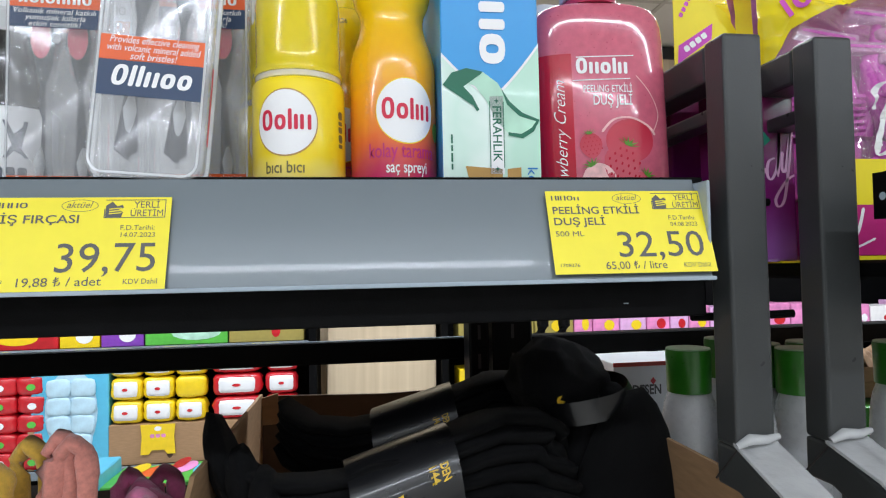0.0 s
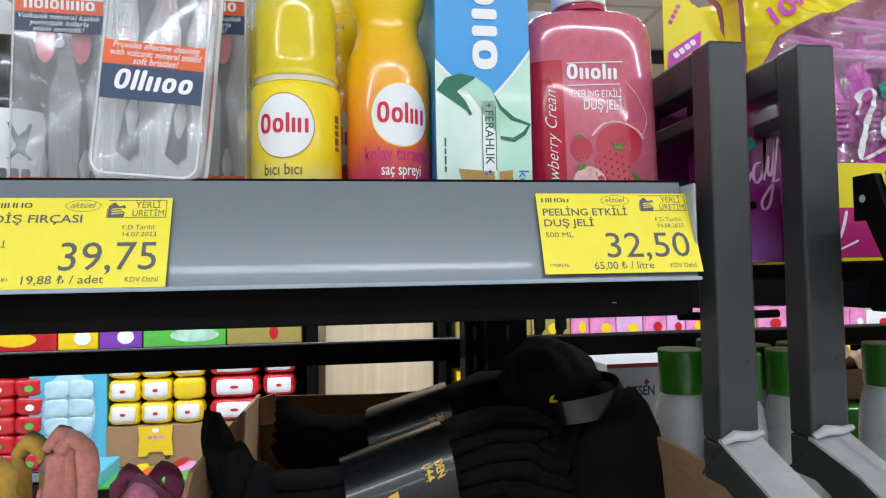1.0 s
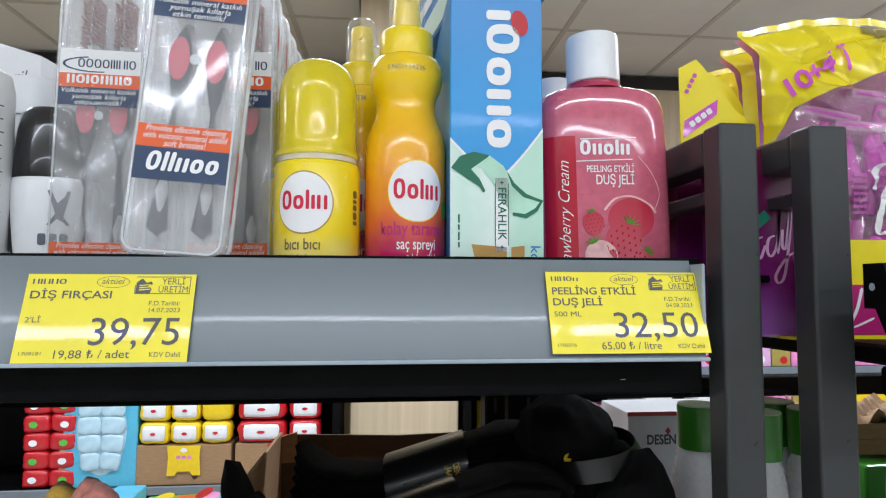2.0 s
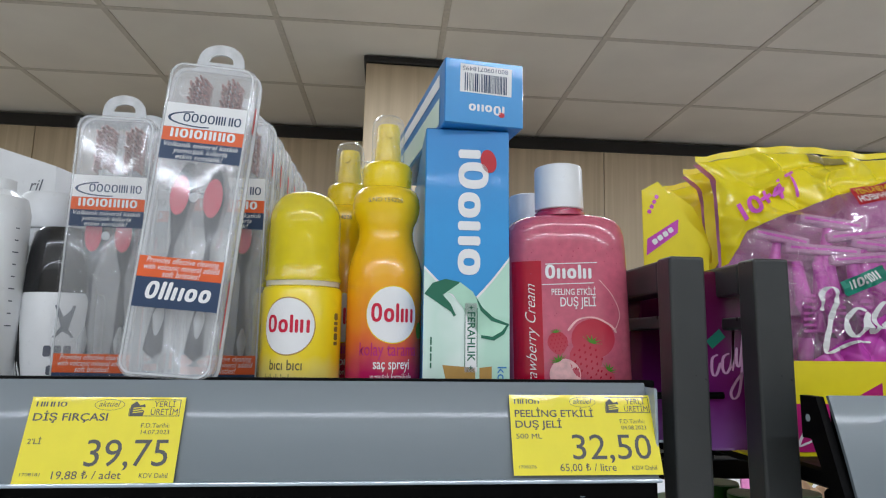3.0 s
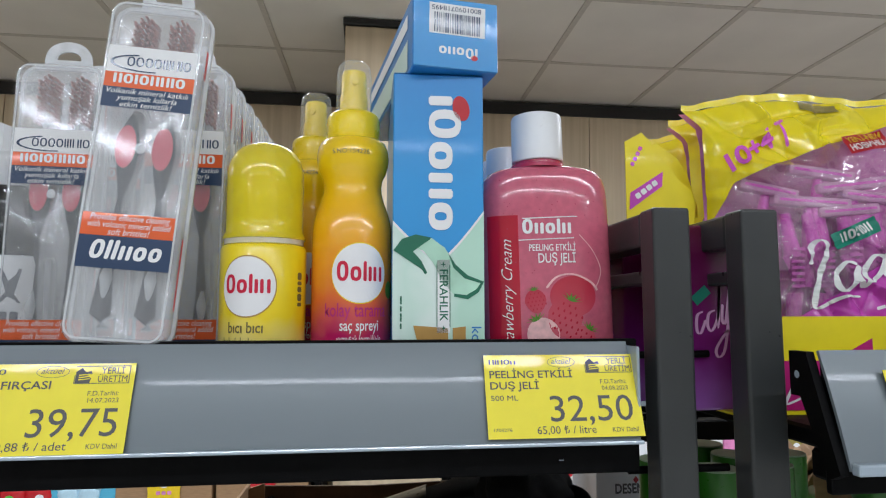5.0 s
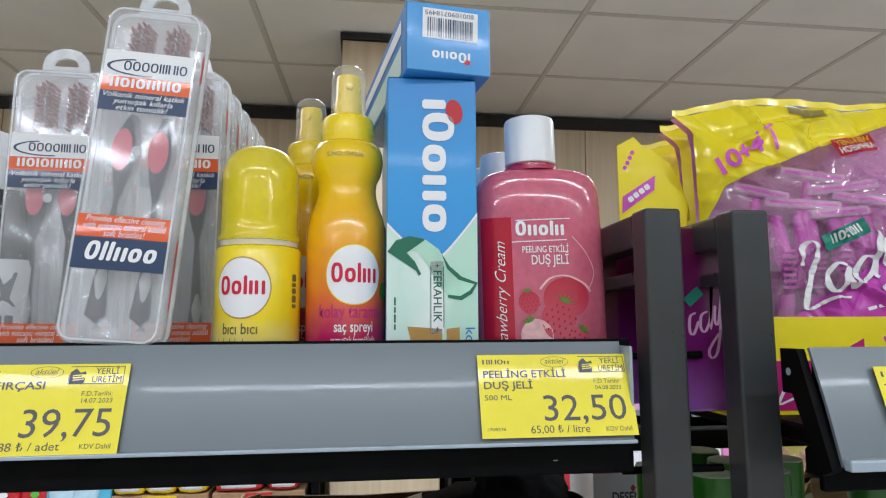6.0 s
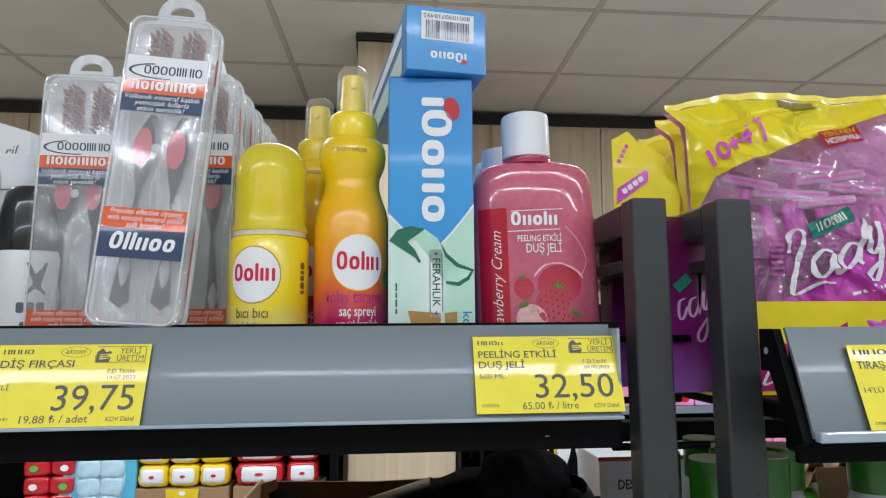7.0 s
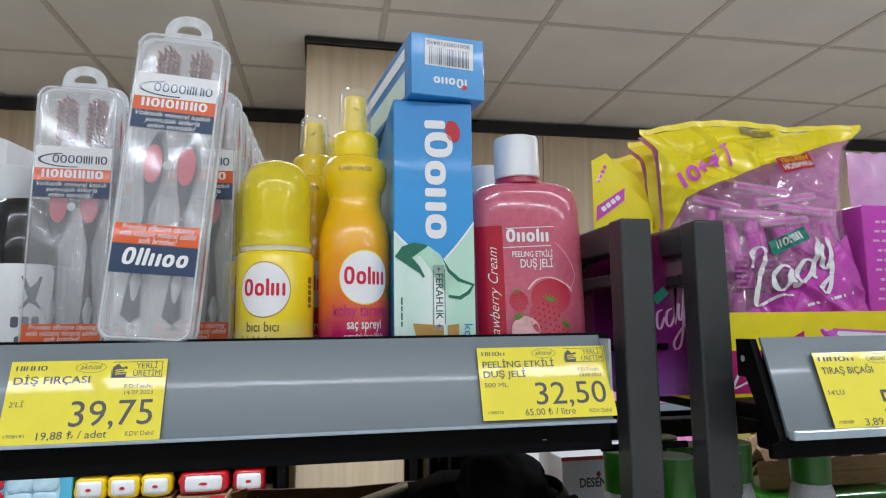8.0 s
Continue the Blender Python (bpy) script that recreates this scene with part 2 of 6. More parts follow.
M["floor"] = material("grey floor tile", (0.62, 0.61, 0.58), 0.3, vary=0.08, scale=2)
M["plain_wall"] = material("off-white wall", (0.60, 0.57, 0.52), 0.8, vary=0.04, scale=2)
M["pack_red"] = material("red wrapper", (0.55, 0.012, 0.02), 0.25, vary=0.2, scale=25, coat=0.4, bump=0.2, bump_scale=50)
M["pack_blue"] = material("light blue carton", (0.10, 0.48, 0.68), 0.4, vary=0.04)
M["pack_ice"] = material("ice blue wrapper", (0.48, 0.68, 0.78), 0.3, vary=0.15, scale=30, coat=0.3, bump=0.2, bump_scale=50)
M["pack_yellow"] = material("yellow wrapper", (0.86, 0.60, 0.01), 0.3, vary=0.05, coat=0.3)
M["pack_white"] = material("white wrapper", (0.80, 0.78, 0.76), 0.3, vary=0.05, coat=0.3)
M["pack_purple"] = material("purple wrapper", (0.22, 0.05, 0.42), 0.3, coat=0.3)
M["pack_green"] = material("green wrapper", (0.10, 0.48, 0.06), 0.35, vary=0.1, coat=0.2)
M["pack_olive"] = material("olive gold wrapper", (0.35, 0.28, 0.07), 0.4, vary=0.06)
M["pack_pink"] = material("pink wrapper", (0.75, 0.25, 0.50), 0.35, vary=0.3, scale=20)
M["lilac"] = material("lilac film", (0.72, 0.40, 0.66), 0.3, coat=0.3, vary=0.1)
M["grey_lotion"] = material("grey bottle print", (0.12, 0.13, 0.16), 0.4)
M["black_gloss"] = material("black glossy plastic", (0.01, 0.01, 0.011), 0.2, coat=0.4)
M["film"] = clear_plastic("thin clear film", (0.95, 0.95, 0.95), 0.015, 0.06, 1.36)
M["wipe_red"] = material("worn red edge", (0.55, 0.05, 0.04), 0.4)

# ---- building blocks ----
def thing(name, m, label, category, group="", kind=""):
    ob = new(name)
    ob.empty_display_size = 0.02
    ob.matrix_basis = m
    return tagged(ob, label, category, group, kind)


def part(name, shape, mat, parent=None, label="", smooth=None):
    """Links a bmesh or a mesh as one object under a thing or part."""
    if isinstance(shape, bmesh.types.BMesh):
        me = bpy.data.meshes.new(name)
        bmesh.ops.recalc_face_normals(shape, faces=shape.faces)
        shape.to_mesh(me)
        shape.free()
    else:
        me = shape
    me.materials.clear()
    me.materials.append(M[mat])
    if smooth is not None:
        me.shade_smooth()
        me.set_sharp_from_angle(angle=radians(smooth))
    ob = new(name, me)
    ob.parent = parent
    if label:
        ob["label"] = label
    return ob


def solid(name, shape, mat, label, category, kind="", group="", m=None, smooth=None):
    """A thing that is one mesh."""
    ob = part(name, shape, mat, None, "", smooth)
    if m is not None:
        ob.matrix_basis = m
    return tagged(ob, label, category, group, kind)


def box(x0, x1, y0, y1, z0, z1, bevel=0.0, seg=2, into=None):
    bm = bmesh.new()
    vs = [bm.verts.new((x, y, z)) for z in (z0, z1) for y in (y0, y1) for x in (x0, x1)]
    for f in ((0, 1, 3, 2), (4, 6, 7, 5), (0, 4, 5, 1), (2, 3, 7, 6), (0, 2, 6, 4), (1, 5, 7, 3)):
        bm.faces.new([vs[i] for i in f])
    bmesh.ops.recalc_face_normals(bm, faces=bm.faces)
    if bevel:
        bmesh.ops.bevel(bm, geom=bm.edges[:], offset=bevel, segments=seg, profile=0.5, affect="EDGES")
    return merge(into, bm)


def merge(into, bm):
    if into is None:
        return bm
    me = bpy.data.meshes.new("tmp")
    bm.to_mesh(me)
    bm.free()
    into.from_mesh(me)
    bpy.data.meshes.remove(me)
    return into


def lathe(profile, seg=40, sx=1.0, sy=1.0, closed=True):
    """Turns (radius, height) pairs round z."""
    bm = bmesh.new()
    rings = []
    for r, z in profile:
        rings.append([bm.verts.new((sx * r * math.cos(a), sy * r * math.sin(a), z)) for a in (2 * math.pi * i / seg for i in range(seg))])
    for a, b in zip(rings, rings[1:]):
        for i in range(seg):
            bm.faces.new((a[i], a[(i + 1) % seg], b[(i + 1) % seg], b[i]))
    if closed:
        bm.faces.new(rings[0][::-1])
        bm.faces.new(rings[-1])
    return bm


def rounded_rect(w, h, r, n=6, cx=0.0, cy=0.0):
    pts = []
    for sx, sy, a0 in ((1, 1, 0), (-1, 1, 90), (-1, -1, 180), (1, -1, 270)):
        for i in range(n + 1):
            a = radians(a0 + 90 * i / n)
            pts.append((cx + sx * (w / 2 - r) + r * math.cos(a), cy + sy * (h / 2 - r) + r * math.sin(a)))
    return pts


def loft(loops, cap=True):
    """Skins loops of the same number of 3D points."""
    bm = bmesh.new()
    rows = [[bm.verts.new(p) for p in loop] for loop in loops]
    n = len(rows[0])
    for a, b in zip(rows, rows[1:]):
        for i in range(n):
            bm.faces.new((a[i], a[(i + 1) % n], b[(i + 1) % n], b[i]))
    if cap:
        bm.faces.new(rows[0][::-1])
        bm.faces.new(rows[-1])
    return bm


def prism(outline, y0, y1, round_edge=0.0):
    """An outline in x, z drawn back from y0 to y1, its front edge rounded."""
    steps = [(y0, 0.0), (y1, 0.0)]
    if round_edge:
        e = round_edge
        steps = [(y0 + e * (1 - math.sin(a)), e * (1 - math.cos(a))) for a in (radians(d) for d in (90, 60, 30, 0))] + [(y1 - e * (1 - math.sin(a)), e * (1 - math.cos(a))) for a in (radians(d) for d in (0, 30, 60, 90))]
    cx = sum(p[0] for p in outline) / len(outline)
    cz = sum(p[1] for p in outline) / len(outline)
    w = max(p[0] for p in outline) - min(p[0] for p in outline)
    h = max(p[1] for p in outline) - min(p[1] for p in outline)
    return loft([[(cx + (x - cx) * (1 - 2 * e / w), y, cz + (z - cz) * (1 - 2 * e / h)) for x, z in outline] for y, e in steps])


def flat(outline, rings=1):
    """A filled outline (x, y) as a flat 2D mesh."""
    bm = bmesh.new()
    cx = sum(p[0] for p in outline) / len(outline)
    cy = sum(p[1] for p in outline) / len(outline)
    if rings == 0:
        bm.faces.new([bm.verts.new((x, y, 0)) for x, y in outline])
        return bm
    c = bm.verts.new((cx, cy, 0))
    prev = None
    for k in range(1, rings + 1):
        f = k / rings
        row = [bm.verts.new((cx + (x - cx) * f, cy + (y - cy) * f, 0)) for x, y in outline]
        n = len(row)
        for i in range(n):
            if prev is None:
                bm.faces.new((c, row[i], row[(i + 1) % n]))
            else:
                bm.faces.new((prev[i], row[i], row[(i + 1) % n], prev[(i + 1) % n]))
        prev = row
    return bm


def disc(cx, cy, rx, ry=None, n=32):
    ry = ry or rx
    return [(cx + rx * math.cos(2 * math.pi * i / n), cy + ry * math.sin(2 * math.pi * i / n)) for i in range(n)]


def sheet(w, h, cx=0.0, cy=0.0, nx=10, ny=1):
    bm = bmesh.new()
    g = [[bm.verts.new((cx - w / 2 + w * i / nx, cy - h / 2 + h * j / ny, 0)) for i in range(nx + 1)] for j in range(ny + 1)]
    for j in range(ny):
        for i in range(nx):
            bm.faces.new((g[j][i], g[j][i + 1], g[j + 1][i + 1], g[j + 1][i]))
    return bm


def bars(widths, h, gap=0.25, x0=0.0, y0=0.0, total=None):
    """Plain bars side by side, with clipped corners."""
    bm = bmesh.new()
    length = sum(widths) + gap * (len(widths) - 1)
    k = (total or length) / length
    x = x0 - k * length / 2
    last = None
    for w in widths:
        x1 = x + w * k
        c = min(w * k, h) * 0.2
        pts = [(x, c), (x + c, 0), (x1 - c, 0), (x1, c), (x1, h - c), (x1 - c, h), (x + c, h), (x, h - c)]
        vs = [bm.verts.new((px, y0 - h / 2 + py, 0)) for px, py in pts]
        bm.faces.new(vs)
        if last:
            bm.edges.new((last[3], vs[0]))
        last = vs
        x += k * (w + gap)
    return bm


def mark(shapes, width, h, weight=0.24, shear=0.0, tall=1.36, gap=0.16):
    """A wordmark as plain shapes: rings (o, O), single bars (i, l) and pairs of bars (n, H); capitals and l stand taller."""
    bm = bmesh.new()
    wide = {"o": 0.86, "O": 0.92, "i": weight, "l": weight, "n": 0.80, "H": 0.84}
    length = sum(wide[c] for c in shapes) + gap * (len(shapes) - 1)
    k = width / length
    x = -length / 2
    last = None
    for c in shapes:
        hh, w = (tall if c in "OlH" else 1.0), wide[c]
        if c in "oO":
            ring = [(math.copysign(abs(math.cos(a)) ** 0.8, math.cos(a)), math.copysign(abs(math.sin(a)) ** 0.8, math.sin(a))) for a in (2 * math.pi * i / 20 for i in range(20))]
            rows = [[bm.verts.new((x + w / 2 + (w / 2 - e) * p, hh / 2 + (hh / 2 - e * 0.85) * q, 0)) for p, q in ring] for e in (0.0, weight)]
            for i in range(20):
                bm.faces.new((rows[0][i], rows[0][(i + 1) % 20], rows[1][(i + 1) % 20], rows[1][i]))
            if last:
                bm.edges.new((last, rows[0][10]))
            last = rows[0][0]
        else:
            for x0 in ((x,) if c in "il" else (x, x + w - weight)):
                e = weight * 0.25
                vs = [bm.verts.new((x0 + p, q, 0)) for p, q in ((e, 0), (weight - e, 0), (weight, e), (weight, hh - e), (weight - e, hh), (e, hh), (0, hh - e), (0, e))]
                bm.faces.new(vs)
                if last:
                    bm.edges.new((last, vs[7]))
                last = vs[2]
        x += w + gap
    for v in bm.verts:
        v.co.x, v.co.y = v.co.x * k + shear * (v.co.y - 0.5) * h, (v.co.y - 0.5) * h
    return bm


def ribbon(pts, w0, w1, step=7):
    """A flat pen stroke along a smooth curve through points, broad where it runs upright."""
    bm = bmesh.new()
    p = [pts[0]] + list(pts) + [pts[-1]]
    fine = []
    for a, b, c, d in zip(p, p[1:], p[2:], p[3:]):
        for i in range(step):
            t = i / step
            fine.append(tuple(0.5 * (2 * b[k] + (c[k] - a[k]) * t + (2 * a[k] - 5 * b[k] + 4 * c[k] - d[k]) * t * t + (3 * b[k] - a[k] - 3 * c[k] + d[k]) * t ** 3) for k in (0, 1)))
    fine.append(pts[-1])
    rows = []
    for i, q in enumerate(fine):
        a, b = fine[max(0, i - 1)], fine[min(len(fine) - 1, i + 1)]
        dx, dy = b[0] - a[0], b[1] - a[1]
        ln = math.hypot(dx, dy) or 1
        w = (w0 + (w1 - w0) * abs(dy) / ln) * (0.4 if i in (0, len(fine) - 1) else 1)
        rows.append([bm.verts.new((q[0] + e * w * dy / ln, q[1] - e * w * dx / ln, 0)) for e in (-1, 1)])
    for a, b in zip(rows, rows[1:]):
        bm.faces.new((a[0], a[1], b[1], b[0]))
    return bm


def words(text, size, align="CENTER", shear=0.0, bold=0.0, space=1.0):
    cu = bpy.data.curves.new("words", "FONT")
    cu.body, cu.size, cu.align_x, cu.shear, cu.offset = text, size, align, shear, bold
    cu.space_character, cu.resolution_u, cu.space_line = space, 3, 0.95
    ob = bpy.data.objects.new("words", cu)
    scene.collection.objects.link(ob)
    dg = bpy.context.evaluated_depsgraph_get()
    me = bpy.data.meshes.new_from_object(ob.evaluated_get(dg))
    bpy.data.objects.remove(ob)
    bpy.data.curves.remove(cu)
    bm = bmesh.new()
    bm.from_mesh(me)
    bpy.data.meshes.remove(me)
    return bm


CAP = max(v.co.y for v in words("H", 0.01).verts)


def fit_words(text, width, height=None, **kw):
    """Lettering stretched to a width, and to a height of its capitals; it stands on its base line."""
    bm = words(text, 0.01, **kw)
    xs = [v.co.x for v in bm.verts]
    sx = width / (max(xs) - min(xs))
    sy = height / CAP if height else sx
    cx = (max(xs) + min(xs)) / 2
    for v in bm.verts:
        v.co.x, v.co.y = (v.co.x - cx) * sx, v.co.y * sy
    return bm


def place(bm, where, at=(0, 0), turn=0.0):
    """Moves a 2D mesh by at, turned by degrees, and lays it on a surface: where(u, v) gives the point."""
    c, s = math.cos(radians(turn)), math.sin(radians(turn))
    for v in bm.verts:
        u, w = v.co.x * c - v.co.y * s + at[0], v.co.x * s + v.co.y * c + at[1]
        v.co = where(u, w)
    return bm


def on_front(y, lift=0.0003):
    return lambda u, v: (u, y - lift, v)


def on_round(r, lift=0.0003, cy=0.0, turn=0.0):
    return lambda u, v: ((r + lift) * math.sin(u / r + turn), cy - (r + lift) * math.cos(u / r + turn), v)


def tube(points, r, seg=10, flat_y=1.0):
    """A round bar along points."""
    pts = [Vector(p) for p in points]
    loops = []
    for i, p in enumerate(pts):
        d = (pts[min(i + 1, len(pts) - 1)] - pts[max(i - 1, 0)]).normalized()
        a = d.orthogonal().normalized() if abs(d.z) > 0.99 else d.cross(Vector((0, 0, 1))).normalized()
        b = d.cross(a).normalized()
        rr = r[i] if isinstance(r, (list, tuple)) else r
        loops.append([p + rr * (math.cos(t) * a + math.sin(t) * b * flat_y) for t in (2 * math.pi * k / seg for k in range(seg))])
    return loft(loops)


def blob(sx, sy, sz, seg=24, lump=0.0, freq=8.0, seed=0.0):
    bm = bmesh.new()
    bmesh.ops.create_uvsphere(bm, u_segments=seg, v_segments=seg // 2, radius=1)
    for v in bm.verts:
        k = 1 + lump * noise.noise(Vector((v.co.x * freq * 0.3 + seed, v.co.y * freq * 0.3, v.co.z * freq * 0.3)))
        v.co = Vector((v.co.x * sx, v.co.y * sy, v.co.z * sz)) * k
    return bm


def pillow(w, d, h, lump=0.15, seed=0.0, n=10, power=4):
    """A puffed, slightly crumpled packet."""
    bm = bmesh.new()
    bmesh.ops.create_cube(bm, size=2)
    bmesh.ops.subdivide_edges(bm, edges=bm.edges[:], cuts=n // 2, use_grid_fill=True)
    for v in bm.verts:
        x, y, z = v.co
        l = (abs(x) ** power + abs(y) ** power + abs(z) ** power) ** (1 / power)
        x, y, z = x / l, y / l, z / l
        k = 1 + lump * noise.noise(Vector((x * 2.1 + seed, y * 2.1, z * 2.1)))
        v.co = (x * w / 2 * k, y * d / 2 * k, z * h / 2 * k)
    return bm

# ---- the store round the shelf ----
solid("floor", box(-6, 6, -5, 4, -0.05, 0.0), "floor", "grey tiled store floor", "floor", "structure")
for name, b in (("wall_west", (-6.1, -6, -5, 4, 0, 2.8)), ("wall_east", (6, 6.1, -5, 4, 0, 2.8)), ("wall_south", (-6, 6, -5.1, -5, 0, 2.8))):
    solid(name, box(*b), "plain_wall", "plain off-white store wall", "wall", "structure")
# the shelf unit is taken as level; the building stands a little askew to it
WALL_TURN, ASKEW = -1.9, 0.85
wall_m = pose(0, 2.93, 0, 0, ASKEW, WALL_TURN)
wall = solid("wall_north", box(-6, 6, 0.012, 0.15, 0, CEIL - 0.004), "plain_wall", "store wall clad with pale wood panels", "wall", "structure", m=wall_m)
for i in range(14):
    part("panel", box(-4.2 + 0.6 * i, -3.604 + 0.6 * i, 0, 0.011, 0.1, CEIL - 0.06, 0.002, 1), "wall_wood", wall)
solid("trim", box(-6, 6, -0.012, 0.0, CEIL - 0.075, CEIL - 0.012), "dark_trim", "dark brown trim between wall and ceiling", "trim", "structure", m=wall_m)

# suspended ceiling: tiles on a grid, all in one mesh each
GRID = pose(-0.958, 1.80, CEIL + 0.0135, 0, ASKEW, -1.2)
bm = bmesh.new()
for i in range(-9, 11):
    for j in range(-12, 3):
        box(0.6 * i + 0.0105, 0.6 * i + 0.5895, 0.6 * j + 0.0105, 0.6 * j + 0.5895, 0.003, 0.02, 0.002, 1, into=bm)
solid("ceiling", bm, "tile", "beige square ceiling tiles in a hung grid", "ceiling", "structure", m=GRID)
bm = bmesh.new()
for i in range(-9, 12):
    box(0.6 * i - 0.011, 0.6 * i + 0.011, -7.3, 1.9, 0.0, 0.012, into=bm)
for j in range(-12, 4):
    box(-5.5, 6.1, 0.6 * j - 0.011, 0.6 * j + 0.011, 0.001, 0.011, into=bm)
solid("ceiling_grid", bm, "grid", "thin metal bars between the ceiling tiles", "ceiling grid", "structure", m=GRID)
solid("ceiling_slab", box(-6, 6, -5, 4, CEIL + 0.1, CEIL + 0.2), "plain_wall", "slab above the hung ceiling", "ceiling", "structure")
for lamp_y, watts in LAMP_ROWS:
    for lamp_x in (-3.0, -1.5, 0.0, 1.5, 3.0):
        solid("lamp_housing", box(lamp_x - 0.74, lamp_x + 0.74, lamp_y - 0.045, lamp_y + 0.045, CEIL - 0.055, CEIL - 0.004, 0.004, 1), "white", "slim white housing of a linear ceiling lamp", "lamp", group="ceiling lamps")

# column clad in pale wood
col = thing("column", pose(0, 0, 0, 0, ASKEW, 0), "square column clad in pale wood under a dark cap", "column", kind="structure")
part("cladding", box(-0.081, 0.320, 2.04, 2.44, 0.0, CEIL - 0.03, 0.004, 1), "wall_wood", col)
part("cap", box(-0.090, 0.330, 2.026, 2.45, CEIL - 0.029, CEIL - 0.004, 0.003, 1), "dark_trim", col, "dark brown cap")

# ---- the shelf unit with its end frames ----
Z = 1.392
shelf = thing("gondola_shelf", pose(0, 0, Z), "black steel shop shelf with a grey price rail", "shelf")
part("shelf_plate", box(-1.3, 0.2195, 0.004, 0.47, -0.022, 0.0, 0.002, 1), "black_metal", shelf)
part("front_lip", box(-1.3, 0.2195, -0.002, 0.0035, -0.0655, 0.0182, 0.0012, 2), "black_metal", shelf)


def rail_profile(x0, x1, top, bot, thick=0.002, curl=0.0035):
    """Sloping price holder: a slightly hollow band with curled edges; top and bot are (y, z)."""
    (ty, tz), (by, bz) = top, bot
    ny, nz = (tz - bz), -(ty - by)
    ln = math.hypot(ny, nz)
    ny, nz = -ny / ln, -nz / ln
    line = []
    for i in range(9):
        f = i / 8
        bow = 0.0008 * math.sin(math.pi * f)
        line.append((ty + (by - ty) * f + ny * bow, tz + (bz - tz) * f + nz * bow))
    outer = line
    inner = [(y - ny * thick, z - nz * thick) for y, z in reversed(line)]
    ring = outer + inner
    return loft([[(x0, y, z) for y, z in ring], [(x1, y, z) for y, z in ring]])


RT, RB = (-0.003, 0.0165), (-0.0225, -0.0422)
part("price_rail", rail_profile(-1.3, 0.2115, RT, RB), "rail", shelf, "grey plastic price rail", 40)
part("rail_lip", box(-1.3, 0.2125, -0.0258, -0.0215, -0.0436, -0.0412, 0.0008, 2), "rail_edge", shelf, "clear plastic lower edge")
part("rail_end", box(0.2115, 0.2135, -0.020, 0.002, -0.03, 0.014, 0.0008, 1), "rail_edge", shelf)
part("under_channel", box(-1.3, 0.2195, 0.0045, 0.03, -0.0635, -0.0225, 0.002, 1), "black_metal", shelf)
part("scratch", box(0.1665, 0.1695, -0.0024, -0.0019, -0.0569, -0.0564, 0, 1), "rail_edge", shelf)


def end_frame(x0, x1, y0, name_label):
    fr = thing("end_frame", pose(x0, y0, 0), name_label, "rack frame", "grey end frames of the shelf unit")
    w, d = x1 - x0, 0.021
    part("upright", box(0, w, 0, d, 1.2505, 1.4935, 0.0022, 3), "post", fr)
    part("top_bar", box(0.0006, w - 0.0006, d + 0.0003, 0.47, 1.4700, 1.4925, 0.002, 2), "post", fr)
    part("mid_bar", box(0.004, w - 0.004, d + 0.0003, 0.47, 1.4455, 1.4545, 0.0015, 2), "post", fr)
    bm = loft([[(0, y, z), (w, y, z), (w, y, z - 0.0245), (0, y, z - 0.0245)] for y, z in ((-0.32, 1.1160), (0.0, 1.2502), (d, 1.2502))])
    bmesh.ops.bevel(bm, geom=bm.edges[:], offset=0.0018, segments=2, profile=0.5, affect="EDGES")
    part("foot_bar", bm, "post", fr)
    part("weld_seam", tube([(-0.0006, -0.0006, 1.2499), (-0.0006, d, 1.228)], 0.0007, 6), "dark_trim", fr, "thin dark seam")
    # crumpled clear film round the foot bar
    bm = box(-0.0008, w + 0.0008, -0.30, 0.002, 1.2495, 1.2515, 0, 1)
    bmesh.ops.subdivide_edges(bm, edges=bm.edges[:], cuts=7, use_grid_fill=True)
    for v in bm.verts:
        v.co.z += 0.0035 * noise.noise(Vector((v.co.x * 90, v.co.y * 40, x0 * 50))) + 0.002
        v.co.z -= 0.42 * max(0.0, -v.co.y)
        v.co.x += 0.0014 * noise.noise(Vector((v.co.y * 60, v.co.z * 60, 3 + x0 * 9)))
    part("film_wrap", bm, "wrap", fr, "crumpled clear plastic film", 60)
    part("film_collar", tube([(w / 2 - 0.013, -0.0012, 1.2525), (w / 2 - 0.006, -0.003, 1.2565), (w / 2 + 0.004, -0.0035, 1.256), (w / 2 + 0.013, -0.0012, 1.257)], [0.002, 0.0034, 0.0028, 0.002], 8), "wrap", fr, "crumpled clear plastic film", 60)
    return fr


end_frame(0.2256, 0.2505, -0.018, "grey square steel tube end frame beside the gel bottle")
end_frame(0.2852, 0.3108, -0.018, "grey square steel tube end frame beside the razor bags")
# thin wires between the two frames
for z, y in ((1.398, 0.03), (1.352, 0.05), (1.325, 0.01)):
    solid("side_wire", tube([(0.2165, y, z), (0.2500, y + 0.004, z - 0.001), (0.2855, y, z)], 0.0026, 8), "black_metal", "thin black steel wire at the shelf's side", "wire", group="side wires", smooth=60)
